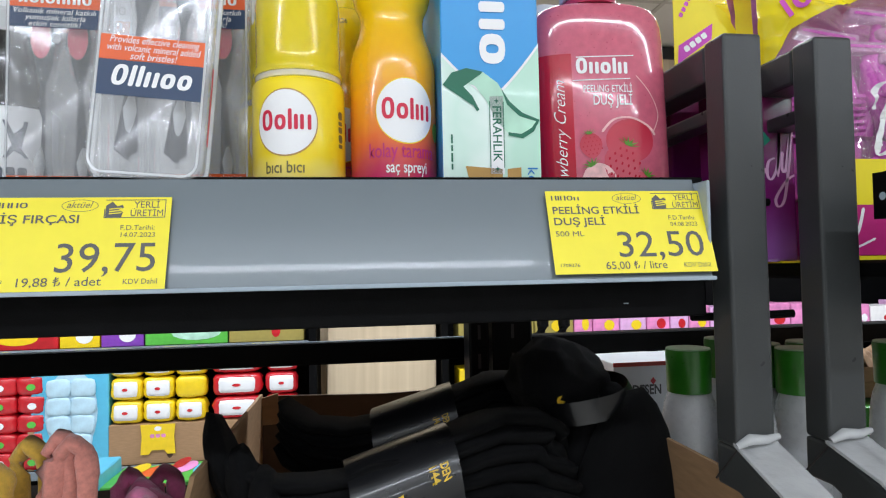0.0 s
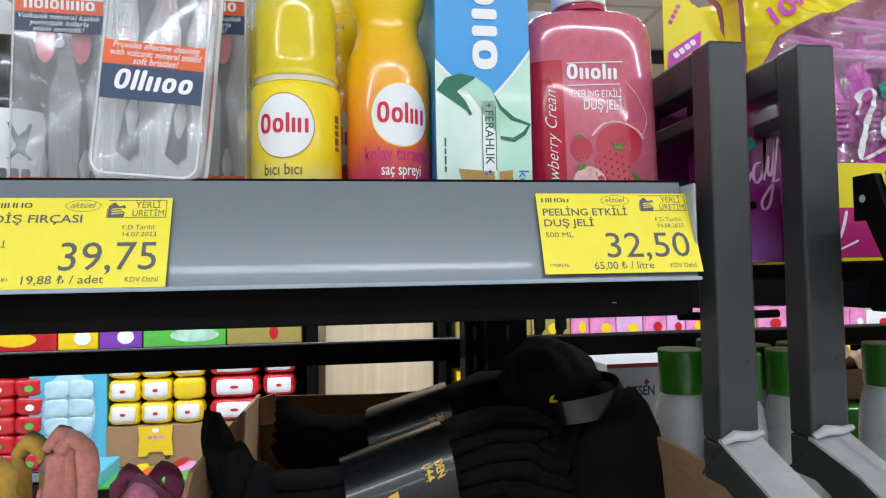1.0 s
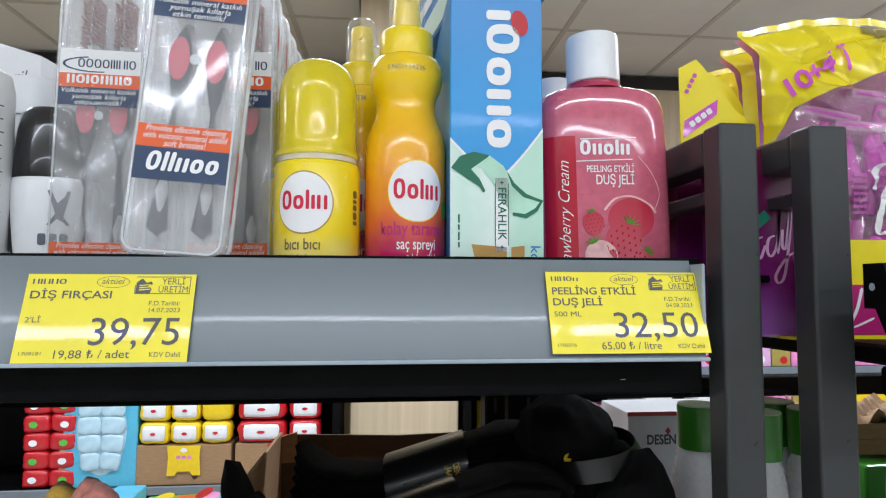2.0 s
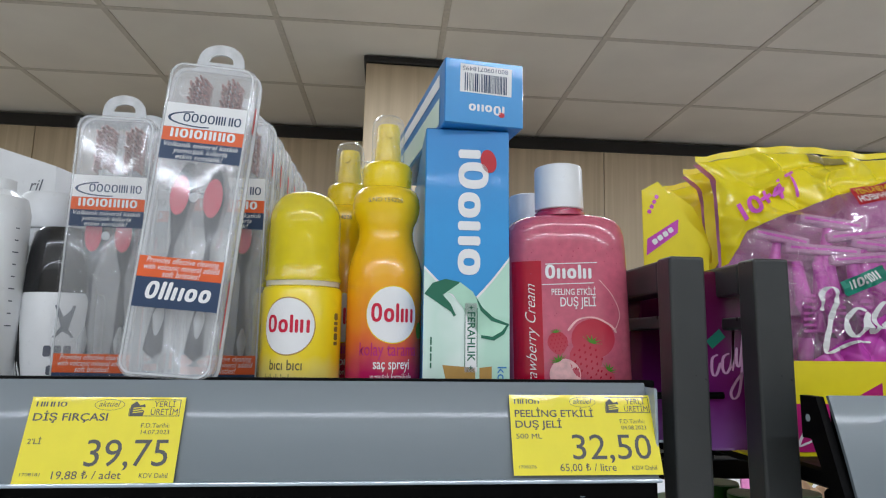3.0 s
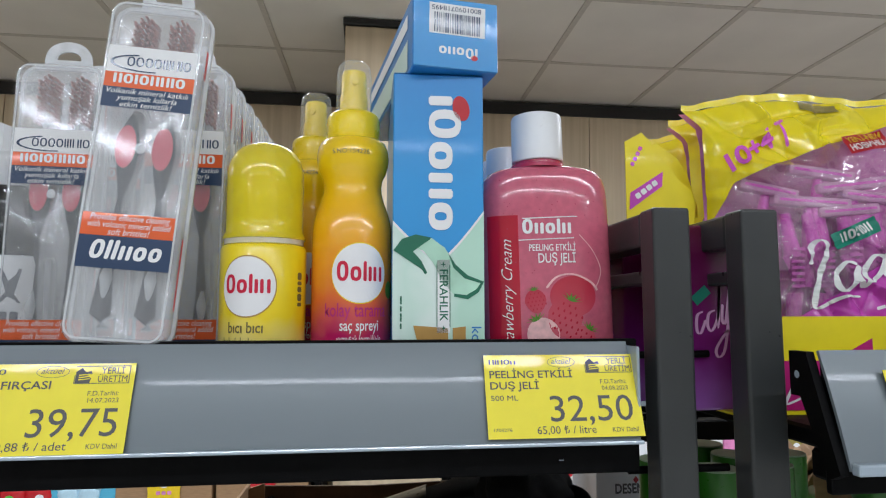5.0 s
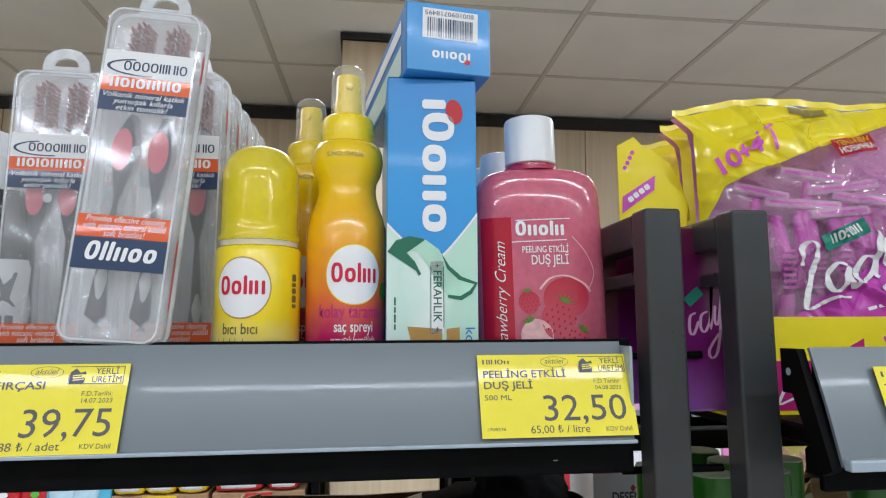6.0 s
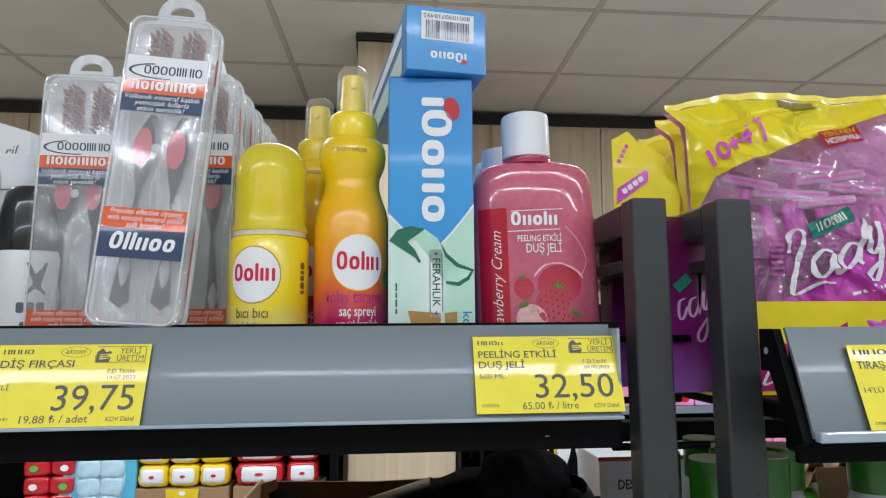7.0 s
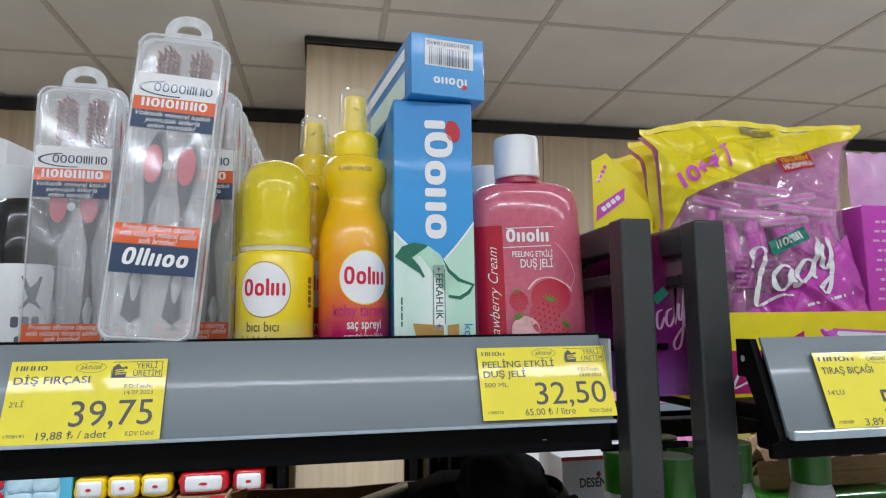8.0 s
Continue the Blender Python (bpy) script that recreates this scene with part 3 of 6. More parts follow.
# rear edge of the lower shelf of the unit and its back uprights
rear = thing("rear_shelf", pose(0, 0, 1.2225), "black steel shelf edge on the far side of the unit", "shelf")
part("edge", box(-1.4, 1.4, 0.598, 0.63, 0.0, 0.0315, 0.002, 1), "black_metal", rear)
part("bracket", box(0.21, 0.257, 0.5605, 0.5978, 0.0, 0.03, 0.002, 1), "black_metal", rear)
part("edge_strip", box(-1.4, 0.18, 0.596, 0.6, 0.0318, 0.0345, 0.0006, 1), "rail_edge", rear, "thin pale strip")
for x0, x1 in ((0.205, 0.262), (0.172, 0.2)):
    up = thing("gondola_upright", pose(x0, 0.515, 0), "black steel upright inside the shelf unit", "upright", "uprights")
    part("web", box(0, x1 - x0, 0, 0.045, 0.0, 1.37, 0.003, 1), "black_metal", up)
    for k in range(6):
        part("slot", box((x1 - x0) / 2 - 0.002, (x1 - x0) / 2 + 0.002, -0.0004, -0.0001, 1.10 + 0.04 * k, 1.12 + 0.04 * k), "dark_trim", up)
low = thing("lower_shelf", pose(0, 0, 1.075), "black steel lower shelf under boxes of socks", "shelf")
part("plate", box(-1.4, 0.95, 0.02, 0.56, -0.02, 0.0, 0.002, 1), "black_metal", low)
part("front_lip", box(-1.4, 0.95, 0.012, 0.0195, -0.06, 0.006, 0.001, 1), "black_metal", low)
part("rear_plate", box(-1.4, 0.95, 0.5603, 0.74, -0.060, -0.040, 0.002, 1), "black_metal", low)

# shelf of the next unit, standing further forward
shelf_b = thing("gondola_shelf", pose(0, 0, Z), "black steel shop shelf with a grey price rail under razor bags", "shelf")
part("shelf_plate", box(0.3145, 1.1, -0.061, 0.45, -0.046, -0.034, 0.002, 1), "black_metal", shelf_b)
part("front_lip", box(0.3005, 1.1, -0.067, -0.062, -0.065, 0.0125, 0.0012, 2), "black_metal", shelf_b)
RT2, RB2 = (-0.070, 0.0140), (-0.0900, -0.0465)
part("price_rail", rail_profile(0.2948, 1.1, RT2, RB2), "rail", shelf_b, "grey plastic price rail", 40)
part("rail_lip", box(0.2955, 1.1, -0.0945, -0.0885, -0.0487, -0.0425, 0.0012, 2), "rail_edge", shelf_b, "clear plastic lower edge")
bm = loft([[(x, -0.0665, 0.013), (x, -0.0885, -0.0490), (x, -0.080, -0.0530), (x, -0.0600, -0.012), (x, -0.0520, -0.012), (x, -0.0520, 0.013)] for x in (0.2895, 0.2944)])
part("end_bracket", bm, "black_metal", shelf_b, "black plastic end bracket")
part("bracket_hole", place(flat(disc(0, 0, 0.0022, n=12)), lambda u, v: (0.2893, -0.0585 + u, v), (0, 0.0)), "rail_edge", shelf_b)
part("under_channel", box(0.3150, 1.1, -0.0600, -0.03, -0.064, -0.0465, 0.002, 1), "black_metal", shelf_b)

# ---- price tags in the rails ----
def price_tag(m, title, price, unit, size_text, brand_w, code, date, label, title2="", w=0.0955, h=0.0500, price_x=None):
    tg = thing("price_tag", m, label, "price tag", "price tags")
    on = lambda lift=0.0002: (lambda u, v: (u, -lift, v))
    part("paper", box(-w / 2, w / 2, 0.0, 0.0004, 0, h), "tag_yellow", tg)
    put = lambda bm, at, mat="ink_grey", name="lettering", under=tg: part(name, place(bm, on(), at), mat, under)
    left = -w / 2 + 0.003
    put(mark("HlHOn" if len(title[0]) > 11 else "HlHHO", brand_w, 0.0022, 0.22), (left + brand_w / 2, h - 0.0048), name="wordmark")
    for i, (line, width) in enumerate(t for t in (title, title2) if t):
        put(fit_words(line, width, 0.0043, bold=0.00012), (left + width / 2, h - 0.0142 - 0.0068 * i))
    put(fit_words(size_text[0], size_text[1], 0.0030), (left + size_text[1] / 2, h - 0.0278))
    put(fit_words(code, 0.011, 0.0018), (left + 0.006, 0.0042), "ink_soft")
    pw = price[1]
    put(fit_words(price[0], pw, 0.01502), (w / 2 - 0.0055 - pw / 2, 0.0095))
    put(fit_words(unit[0], unit[1], 0.0044), (w / 2 - 0.0300 - unit[1] / 2, 0.0024))
    put(fit_words("KDV Dahil", 0.0160, 0.0027), (w / 2 - 0.0118, 0.0028), "ink_soft")
    put(fit_words("F.D.Tarihi:", 0.0165, 0.0026), (w / 2 - 0.0155, h - 0.0183), "ink_soft")
    put(fit_words(date, 0.0165, 0.0025), (w / 2 - 0.0150, h - 0.0222), "ink_soft")
    # oval mark and the framed badge with clasped hands
    put(fit_words("aktüel", 0.0125, 0.0033, shear=0.3), (0.0005, h - 0.0058), "ink_soft")
    ring = disc(0, 0, 0.0088, 0.0034, 28)
    bm = bmesh.new()
    a = [bm.verts.new((x, y, 0)) for x, y in ring]
    b = [bm.verts.new((x * 0.965, y * 0.93, 0)) for x, y in ring]
    for i in range(28):
        bm.faces.new((a[i], a[(i + 1) % 28], b[(i + 1) % 28], b[i]))
    put(bm, (0.0005, h - 0.0047), "ink_soft", "oval")
    bx, by, bw, bh = w / 2 - 0.0175, h - 0.0065, 0.029, 0.0098
    bm = sheet(bw, 0.0004, 0, bh / 2, 1)
    merge(bm, sheet(bw, 0.0004, 0, -bh / 2, 1))
    merge(bm, sheet(0.0004, bh + 0.0004, bw / 2 + 0.0002, 0, 1))
    merge(bm, sheet(0.0004, bh * 0.5, -bw / 2 - 0.0002, -bh * 0.25, 1))
    bf = put(bm, (bx, by), name="badge_frame")
    put(fit_words("YERLİ", 0.0125, 0.0036), (bx + 0.0055, by + 0.0005), under=bf)
    put(fit_words("ÜRETİM", 0.0158, 0.0036), (bx + 0.0058, by - 0.0042), under=bf)
    hand = [(-0.0072, -0.0048), (0.0006, -0.0048), (0.0012, -0.0020), (-0.0010, -0.0004), (0.0016, 0.0006), (0.0008, 0.0022), (-0.0018, 0.0014), (-0.0042, 0.0040), (-0.0072, 0.0016)]
    put(flat(hand), (bx - 0.0071, by), name="badge_clasp", under=bf)
    bm = bmesh.new()
    for k in range(3):
        merge(bm, flat([(x * 0.0030, y * 0.0006 + 0.0013 * k) for x, y in ((-1, -0.7), (1, 0.4), (1, 1.2), (-1, 0.3))]))
    part("badge_stripes", place(bm, on(0.0004), (bx - 0.0095, by - 0.0028)), "tag_yellow", bf)
    return tg


def in_rail(x, rb, rt, up=0.0025, turn=0.0):
    """The pose of a tag that stands in a rail's lower curl, leaning with it."""
    lean = math.degrees(math.atan2(rt[0] - rb[0], rt[1] - rb[1]))
    return pose(x, rb[0] - 0.0028, Z + rb[1] + up, -lean, turn, 0)


price_tag(in_rail(-0.1292, RB, RT, 0.0010), ("DİŞ FIRÇASI", 0.0425), ("39,75", 0.0468), ("19,88 ₺ / adet", 0.0385), ("2'Lİ", 0.0078), 0.0175, "1708181", "14.07.2023", "yellow paper price tag for toothbrushes in a grey rail", w=0.0895)
price_tag(in_rail(0.1655, RB, RT, 0.0036), ("PEELİNG ETKİLİ", 0.0515), ("32,50", 0.0515), ("65,00 ₺ / litre", 0.0360), ("500 ML", 0.0165), 0.0165, "1708276", "04.08.2023", "yellow paper price tag for shower gel in a grey rail", ("DUŞ JELİ", 0.030))
price_tag(in_rail(0.3745, RB2, RT2), ("TIRAŞ BIÇAĞI", 0.0385), ("54,50", 0.050), ("3,89 ₺ / adet", 0.043), ("14'LÜ", 0.0115), 0.0265, "1708388", "04.08.2023", "yellow paper price tag for razors in a grey rail")

# ---- toothbrush cases ----
def toothbrush(parent, x, tilt, w=0.022):
    bm = bmesh.new()
    for k in range(11):
        for j in range(5):
            cx, cz = x + (j - 2) * 0.0030 + 0.0004 * math.sin(3 * k + j), 0.1600 + k * 0.0029 - 0.0007 * (j - 2) ** 2
            merge(bm, tube([(cx, 0.0168, cz), (cx * 1.01, 0.0068 + 0.0009 * ((k + j) % 3), cz + 0.0007 * math.sin(5 * j + k))], [0.0013, 0.0008], 6))
    part("bristle_tuft", bm, "bristle", parent, "brown-red bristles")
    part("neck", tube([(x, 0.018, 0.189), (x, 0.018, 0.152), (x - tilt * 0.2, 0.017, 0.126)], [0.006, 0.0062, 0.0028], 10, 0.5), "white", parent, "pale brush head", 60)
    part("grip", tube([(x - tilt * 0.2, 0.017, 0.134), (x, 0.016, 0.123), (x, 0.015, 0.111), (x, 0.015, 0.097), (x + tilt * 0.3, 0.016, 0.082), (x + tilt, 0.016, 0.040), (x + tilt, 0.015, 0.016), (x + tilt, 0.016, 0.009)], [0.003, 0.0070, 0.0090, 0.0070, 0.0036, 0.0060, 0.0082, 0.004], 14, 0.6), "brush_dark", parent, "dark grey rubber handle", 60)
    part("grip_pad", place(flat(disc(0, 0, 0.0062, 0.0125, 20), 2), lambda u, v: (u, 0.0052 + 5 * (u - x) ** 2, v), (x, 0.110)), "brush_red", parent, "red rubber thumb pad")
    part("clear_handle", tube([(x + tilt, 0.0125, 0.046), (x + tilt, 0.0108, 0.036), (x + tilt, 0.0115, 0.022)], [0.0012, 0.004, 0.001], 10, 0.7), "clear_rim", parent, "clear plastic handle core", 60)


def toothbrush_case(m, label, up=0.0, low=0.0):
    """Clear case 60 mm wide: local origin at the middle of its front bottom edge."""
    cs = thing("toothbrush_case", m, label, "toothbrush case", "toothbrush cases")
    W, H, D = 0.060, 0.196, 0.026
    part("tray", prism(rounded_rect(W, H, 0.0095, 6, 0, H / 2), 0.0, D * 0.52, 0.003), "clear", cs, "milky clear plastic lid", 50)
    part("back_tray", prism(rounded_rect(W - 0.001, H - 0.001, 0.009, 6, 0, H / 2), D * 0.53, D, 0.003), "clear", cs, "milky clear plastic tray", 50)
    o, n = rounded_rect(W + 0.0025, H + 0.0025, 0.0105, 6, 0, H / 2), rounded_rect(W - 0.0015, H - 0.0015, 0.009, 6, 0, H / 2)
    loops = [[(x, y, z) for x, z in ring] for ring, y in ((o, 0.0128), (o, 0.0150), (n, 0.0150), (n, 0.0128), (o, 0.0128))]
    part("rim", loft(loops, False), "clear_rim", cs, "clear plastic rim", 40)
    f0, f1 = rounded_rect(W - 0.004, H - 0.004, 0.008, 6, 0, H / 2), rounded_rect(W - 0.0062, H - 0.0062, 0.007, 6, 0, H / 2)
    part("front_bead", loft([[(x, y, z) for x, z in ring] for ring, y in ((f0, -0.0001), (f0, -0.0008), (f1, -0.0008), (f1, -0.0001))], False), "clear_rim", cs, "raised clear bead", 40)
    # hanging tab with a slot
    outer = [(0.0165 * math.cos(a) if abs(math.cos(a)) < 0.98 else 0.0165 * math.cos(a), H + 0.001 + 0.0185 * max(0, math.sin(a)) ** 0.6) for a in (math.pi * i / 20 for i in range(21))]
    inner = [(0.0085 * math.cos(a), H + 0.0065 + 0.0062 * max(0, math.sin(a)) ** 0.7) for a in (math.pi * i / 20 for i in range(21))]
    bm = bmesh.new()
    rows = [[bm.verts.new((x, y, z)) for x, z in ring] for ring, y in ((outer, 0.0128), (outer, 0.0150), (inner, 0.0150), (inner, 0.0128))]
    for a, b in zip(rows, rows[1:] + rows[:1]):
        for i in range(20):
            bm.faces.new((a[i], a[i + 1], b[i + 1], b[i]))
    merge(bm, box(-0.0165, 0.0165, 0.0129, 0.0149, H, H + 0.0066))
    part("hanging_tab", bm, "clear_rim", cs, "clear hanging tab with a slot")
    toothbrush(cs, -0.0105, -0.002)
    toothbrush(cs, 0.0115, 0.002)
    part("button", lathe([(0.0030, 0), (0.0030, 0.0006), (0.0018, 0.0008), (0.0018, 0.0002)], 16), "clear_rim", cs).matrix_basis = pose(0.0005, -0.0001, 0.108, 90)
    on = on_front(0.0, 0.0005)
    on2 = on_front(0.0, 0.0008)
    lw = 0.0535
    put = lambda name, bm, at, mat, lift=on2, turn=0.0, under=cs: part(name, place(bm, lift, at, turn), mat, under)
    lw_ = put("label_white", sheet(lw, 0.0158), (0, 0.1594 + up), "white_print", on)
    lo_ = put("label_orange", sheet(lw, 0.0088), (0, 0.1470 + up), "orange_print", on)
    ln_ = put("label_navy", sheet(lw, 0.0118), (0, 0.1367 + up), "navy_print", on)
    put("wordmark", mark("OOOOlllHlO", 0.0385, 0.0042, 0.20), (0.0045, 0.1575 + up), "navy_print", under=lw_)
    arc = [(0.022 * math.cos(a), 0.0052 * math.sin(a)) for a in (radians(d) for d in range(105, 300, 15))]
    put("logo_arc", flat(arc + [(x * 0.95 + 0.0008, y * 0.86) for x, y in reversed(arc)], 0), (-0.003, 0.1575 + up), "navy_print", under=lw_)
    put("wordmark", mark("HOlOHHlO", 0.043, 0.0042, 0.30), (0, 0.1470 + up), "white_print", under=lo_)
    for k, line in enumerate(("Volkanik mineral katkılı", "yumuşak kıllarla", "etkin temizlik!")):
        put("lettering", fit_words(line, (0.049, 0.036, 0.031)[k], 0.0031, shear=0.25), (0, 0.1389 + up - 0.0038 * k), "white_print", under=ln_)
    lo2 = put("label_orange", sheet(lw, 0.0125), (0, 0.0640 + low), "orange_print", on)
    ln2 = put("label_navy", sheet(lw, 0.0178), (0, 0.0491 + low), "navy_print", on)
    for k, line in enumerate(("Provides effective cleaning", "with volcanic mineral added", "soft bristles!")):
        put("lettering", fit_words(line, (0.046, 0.048, 0.024)[k], 0.0034, shear=0.25), (0.001, 0.0665 + low - 0.0040 * k), "white_print", under=lo2)
    put("wordmark", mark("Ollnoo", 0.041, 0.0078, 0.30, 0.2), (0.001, 0.0490 + low), "white_print", under=ln2)
    part("edge_print", box(W / 2 + 0.0001, W / 2 + 0.0005, 0.007, 0.0085, 0.02, 0.06), "wipe_red", cs, "thin red print")
    part("edge_print", box(W / 2 + 0.0001, W / 2 + 0.0005, 0.007, 0.0095, 0.155, 0.172), "wipe_red", cs, "thin red print")
    for ob in cs.children_recursive:
        ob.data.transform(ob.matrix_basis)
        ob.data.transform(Matrix.Diagonal((1, 1, 1.105, 1)))
        ob.matrix_basis = Matrix()
    return cs


case = toothbrush_case(pose(-0.1015, -0.0035, 1.4085, -3.6, 4.2, 0), "clear plastic case with two toothbrushes leaning over the shelf lip")
wrapped = toothbrush_case(pose(-0.1790, 0.078, Z, -1.0, 0.6, 2), "clear plastic case with two toothbrushes", -0.0165, -0.0430)
for k in range(6):
    copy_thing(wrapped, pose(-0.0850 + 0.001 * k, 0.068 + 0.037 * k, Z, -1.5, 0, 1))["label"] = "clear plastic toothbrush case standing in a row"
for k in range(3):
    copy_thing(wrapped, pose(-0.1730, 0.122 + 0.04 * k, Z, -1.5, 0, 0))["label"] = "clear plastic toothbrush case standing in a row"

bm = sheet(0.0585, 0.2100, 0, 0.107, 26, 70)
for v in bm.verts:
    x, z = v.co.x, v.co.y
    ridge = abs(noise.noise(Vector((x * 34 + z * 22, z * 26 - x * 12, 2.0))))
    v.co = (x, -0.0026 - 0.0020 * (1 - 2.2 * ridge) - 0.0010 * noise.noise(Vector((x * 130, z * 130, 1))), z)
part("wrap_film", bm, "film", wrapped, "crinkled clear film", 80)
wrapped["label"] = "clear plastic case with two toothbrushes wrapped in shiny film"

# ---- roll-on bottles ----
def roll_on(m, label):
    ob = thing("cologne_bottle", m, label, "bottle", "yellow cologne bottles")
    R = 0.0278
    part("body", lathe([(0.024, 0), (0.0268, 0.0015), (R, 0.004), (R, 0.076), (R - 0.0012, 0.0785), (R - 0.003, 0.079), (R - 0.003, 0.083)], 48), "yellow_label", ob, "glossy yellow printed label", 40)
    part("collar", lathe([(R - 0.0035, 0.079), (R - 0.002, 0.0795), (R - 0.002, 0.084), (R - 0.0035, 0.0845)], 48), "clear_rim", ob, "clear collar", 40)
    prof = [(R - 0.0035, 0.0825), (R - 0.0012, 0.083), (R - 0.0006, 0.0845), (R - 0.0022, 0.088)] + [(R - 0.0025, 0.094 + 0.004 * i) for i in range(8)]
    prof += [(0.0255 * math.cos(a) ** 0.62, 0.124 + 0.0245 * math.sin(a)) for a in (radians(d) for d in (8, 20, 32, 44, 56, 66, 75, 83, 88))]
    part("cap", lathe(prof, 48), "yellow_clear", ob, "translucent yellow domed cap", 50)
    part("cap_inner", lathe([(0.0165, 0.085), (0.0165, 0.118), (0.012, 0.130), (0.004, 0.134)], 32), "yellow_plastic", ob, "yellow inner ball housing", 50)
    on, on2, on3 = on_round(R, 0.0003), on_round(R, 0.0006), on_round(R, 0.0009)
    t = -0.0060
    part("roundel_edge", place(flat(disc(0, 0, 0.0187, 0.0197, 40), 4), on, (t, 0.0515)), "gold", ob)
    rd = part("roundel", place(flat(disc(0, 0, 0.0178, 0.0188, 40), 4), on2, (t, 0.0515)), "white_print", ob)
    part("wordmark", place(mark("Oolin", 0.029, 0.0088, 0.27), on3, (t, 0.0515)), "logo_red", rd)
    part("lettering", place(fit_words("bıcı bıcı", 0.023, 0.0066, bold=0.0001), on, (t - 0.001, 0.0225)), "grey_print", ob)
    part("lettering", place(fit_words("bebek kolonyası", 0.031, 0.0052), on, (t - 0.001, 0.0145)), "grey_print", ob)
    part("lettering", place(fit_words("bebek şampuanı kokulu", 0.030, 0.0034), on, (t - 0.001, 0.0065)), "grey_print", ob)
    part("side_print", place(bars([1, 2, 1.5, 1, 2], 0.0045, 0.4, 0, 0, 0.022), on, (0.0305, 0.05), 90), "grey_print", ob)
    return ob


roll = roll_on(pose(-0.0220, 0.0385, Z), "yellow cologne bottle with a translucent domed cap")
for k in range(1, 4):
    copy_thing(roll, pose(-0.0440 + 0.004 * k, 0.0440 + 0.059 * k, Z, 0, 0, 11 * k))


# ---- spray bottles ----
def spray(m, label):
    ob = thing("spray_bottle", m, label, "spray bottle", "orange spray bottles")
    R = 0.0272
    prof = [(0.0235, 0), (0.0262, 0.0015), (R, 0.005), (R, 0.088), (R - 0.0006, 0.094), (0.0252, 0.101), (0.0222, 0.109), (0.0202, 0.116), (0.0198, 0.121), (0.0204, 0.126), (0.0228, 0.131), (0.0243, 0.136), (0.0248, 0.141), (0.0243, 0.1465), (0.0222, 0.1515), (0.0190, 0.1535)]
    part("body", lathe(prof, 56), "spray_body", ob, "glossy orange to magenta plastic", 50)
    bm = lathe([(0.0178, 0.1535), (0.0180, 0.155), (0.0180, 0.1685), (0.0172, 0.1712), (0.0150, 0.1730)], 64)
    for v in bm.verts:
        if 0.1545 < v.co.z < 0.17:
            k = 1 + 0.012 * (1 if round(math.atan2(v.co.y, v.co.x) / (2 * math.pi / 64)) % 2 else -1)
            v.co.x, v.co.y = v.co.x * k, v.co.y * k
    part("collar", bm, "yellow_plastic", ob, "ribbed yellow collar", 30)
    part("nozzle", lathe([(0.0098, 0.173), (0.0098, 0.184), (0.0090, 0.1875), (0.0088, 0.2005), (0.0080, 0.203), (0.002, 0.2035)], 28), "yellow_plastic", ob, "yellow pump nozzle", 40)
    part("nozzle_tip", lathe([(0.0026, 0), (0.0026, 0.002), (0.001, 0.0022)], 12), "yellow_plastic", ob).matrix_basis = pose(0.001, -0.0088, 0.194, 90)
    part("overcap", lathe([(0.0122, 0.1735), (0.0122, 0.2), (0.0114, 0.2065), (0.0085, 0.2098), (0.002, 0.2104)], 32), "clear_cap", ob, "clear plastic overcap", 50)
    on, on2, on3 = on_round(R, 0.0003), on_round(R, 0.0006), on_round(R, 0.0009)
    t = 0.0062
    part("roundel_edge", place(flat(disc(0, 0, 0.0190, 0.0200, 40), 4), on, (t, 0.0605)), "yellow_plastic", ob)
    rd = part("roundel", place(flat(disc(0, 0, 0.0184, 0.0193, 40), 4), on2, (t, 0.0605)), "white_print", ob)
    part("wordmark", place(mark("Oolin", 0.030, 0.0095, 0.27), on3, (t, 0.0600)), "logo_red", rd)
    part("lettering", place(fit_words("kolay tarama", 0.043, 0.0085, bold=0.0001), on, (t - 0.002, 0.0325)), "magenta_print", ob)
    part("lettering", place(fit_words("saç spreyi", 0.026, 0.0068, bold=0.0001), on, (t, 0.0235)), "white_print", ob)
    part("lettering", place(fit_words("yumuşak formülüyle", 0.030, 0.0046), on, (t, 0.0160)), "white_print", ob)
    part("lettering", place(fit_words("kolay taranan saçlar!", 0.034, 0.0048, bold=0.0001), on, (t, 0.0100)), "white_print", ob)
    part("leaf_print", place(flat(disc(0, 0, 0.004, 0.006, 14), 2), on, (0.0300, 0.050)), "calyx", ob)
    part("stamp", place(fit_words("S.NO:154226", 0.025, 0.0031), on_round(0.0248, 0.0004), (-0.001, 0.1400)), "grey_print", ob)
    return ob


sp = spray(pose(0.0362, 0.0430, Z), "orange and magenta detangling spray bottle with yellow pump")
for k in range(1, 4):
    copy_thing(sp, pose(0.0045 + 0.009 * (k - 1), 0.056 + 0.058 * k, Z, 0, 0, -17 * k))


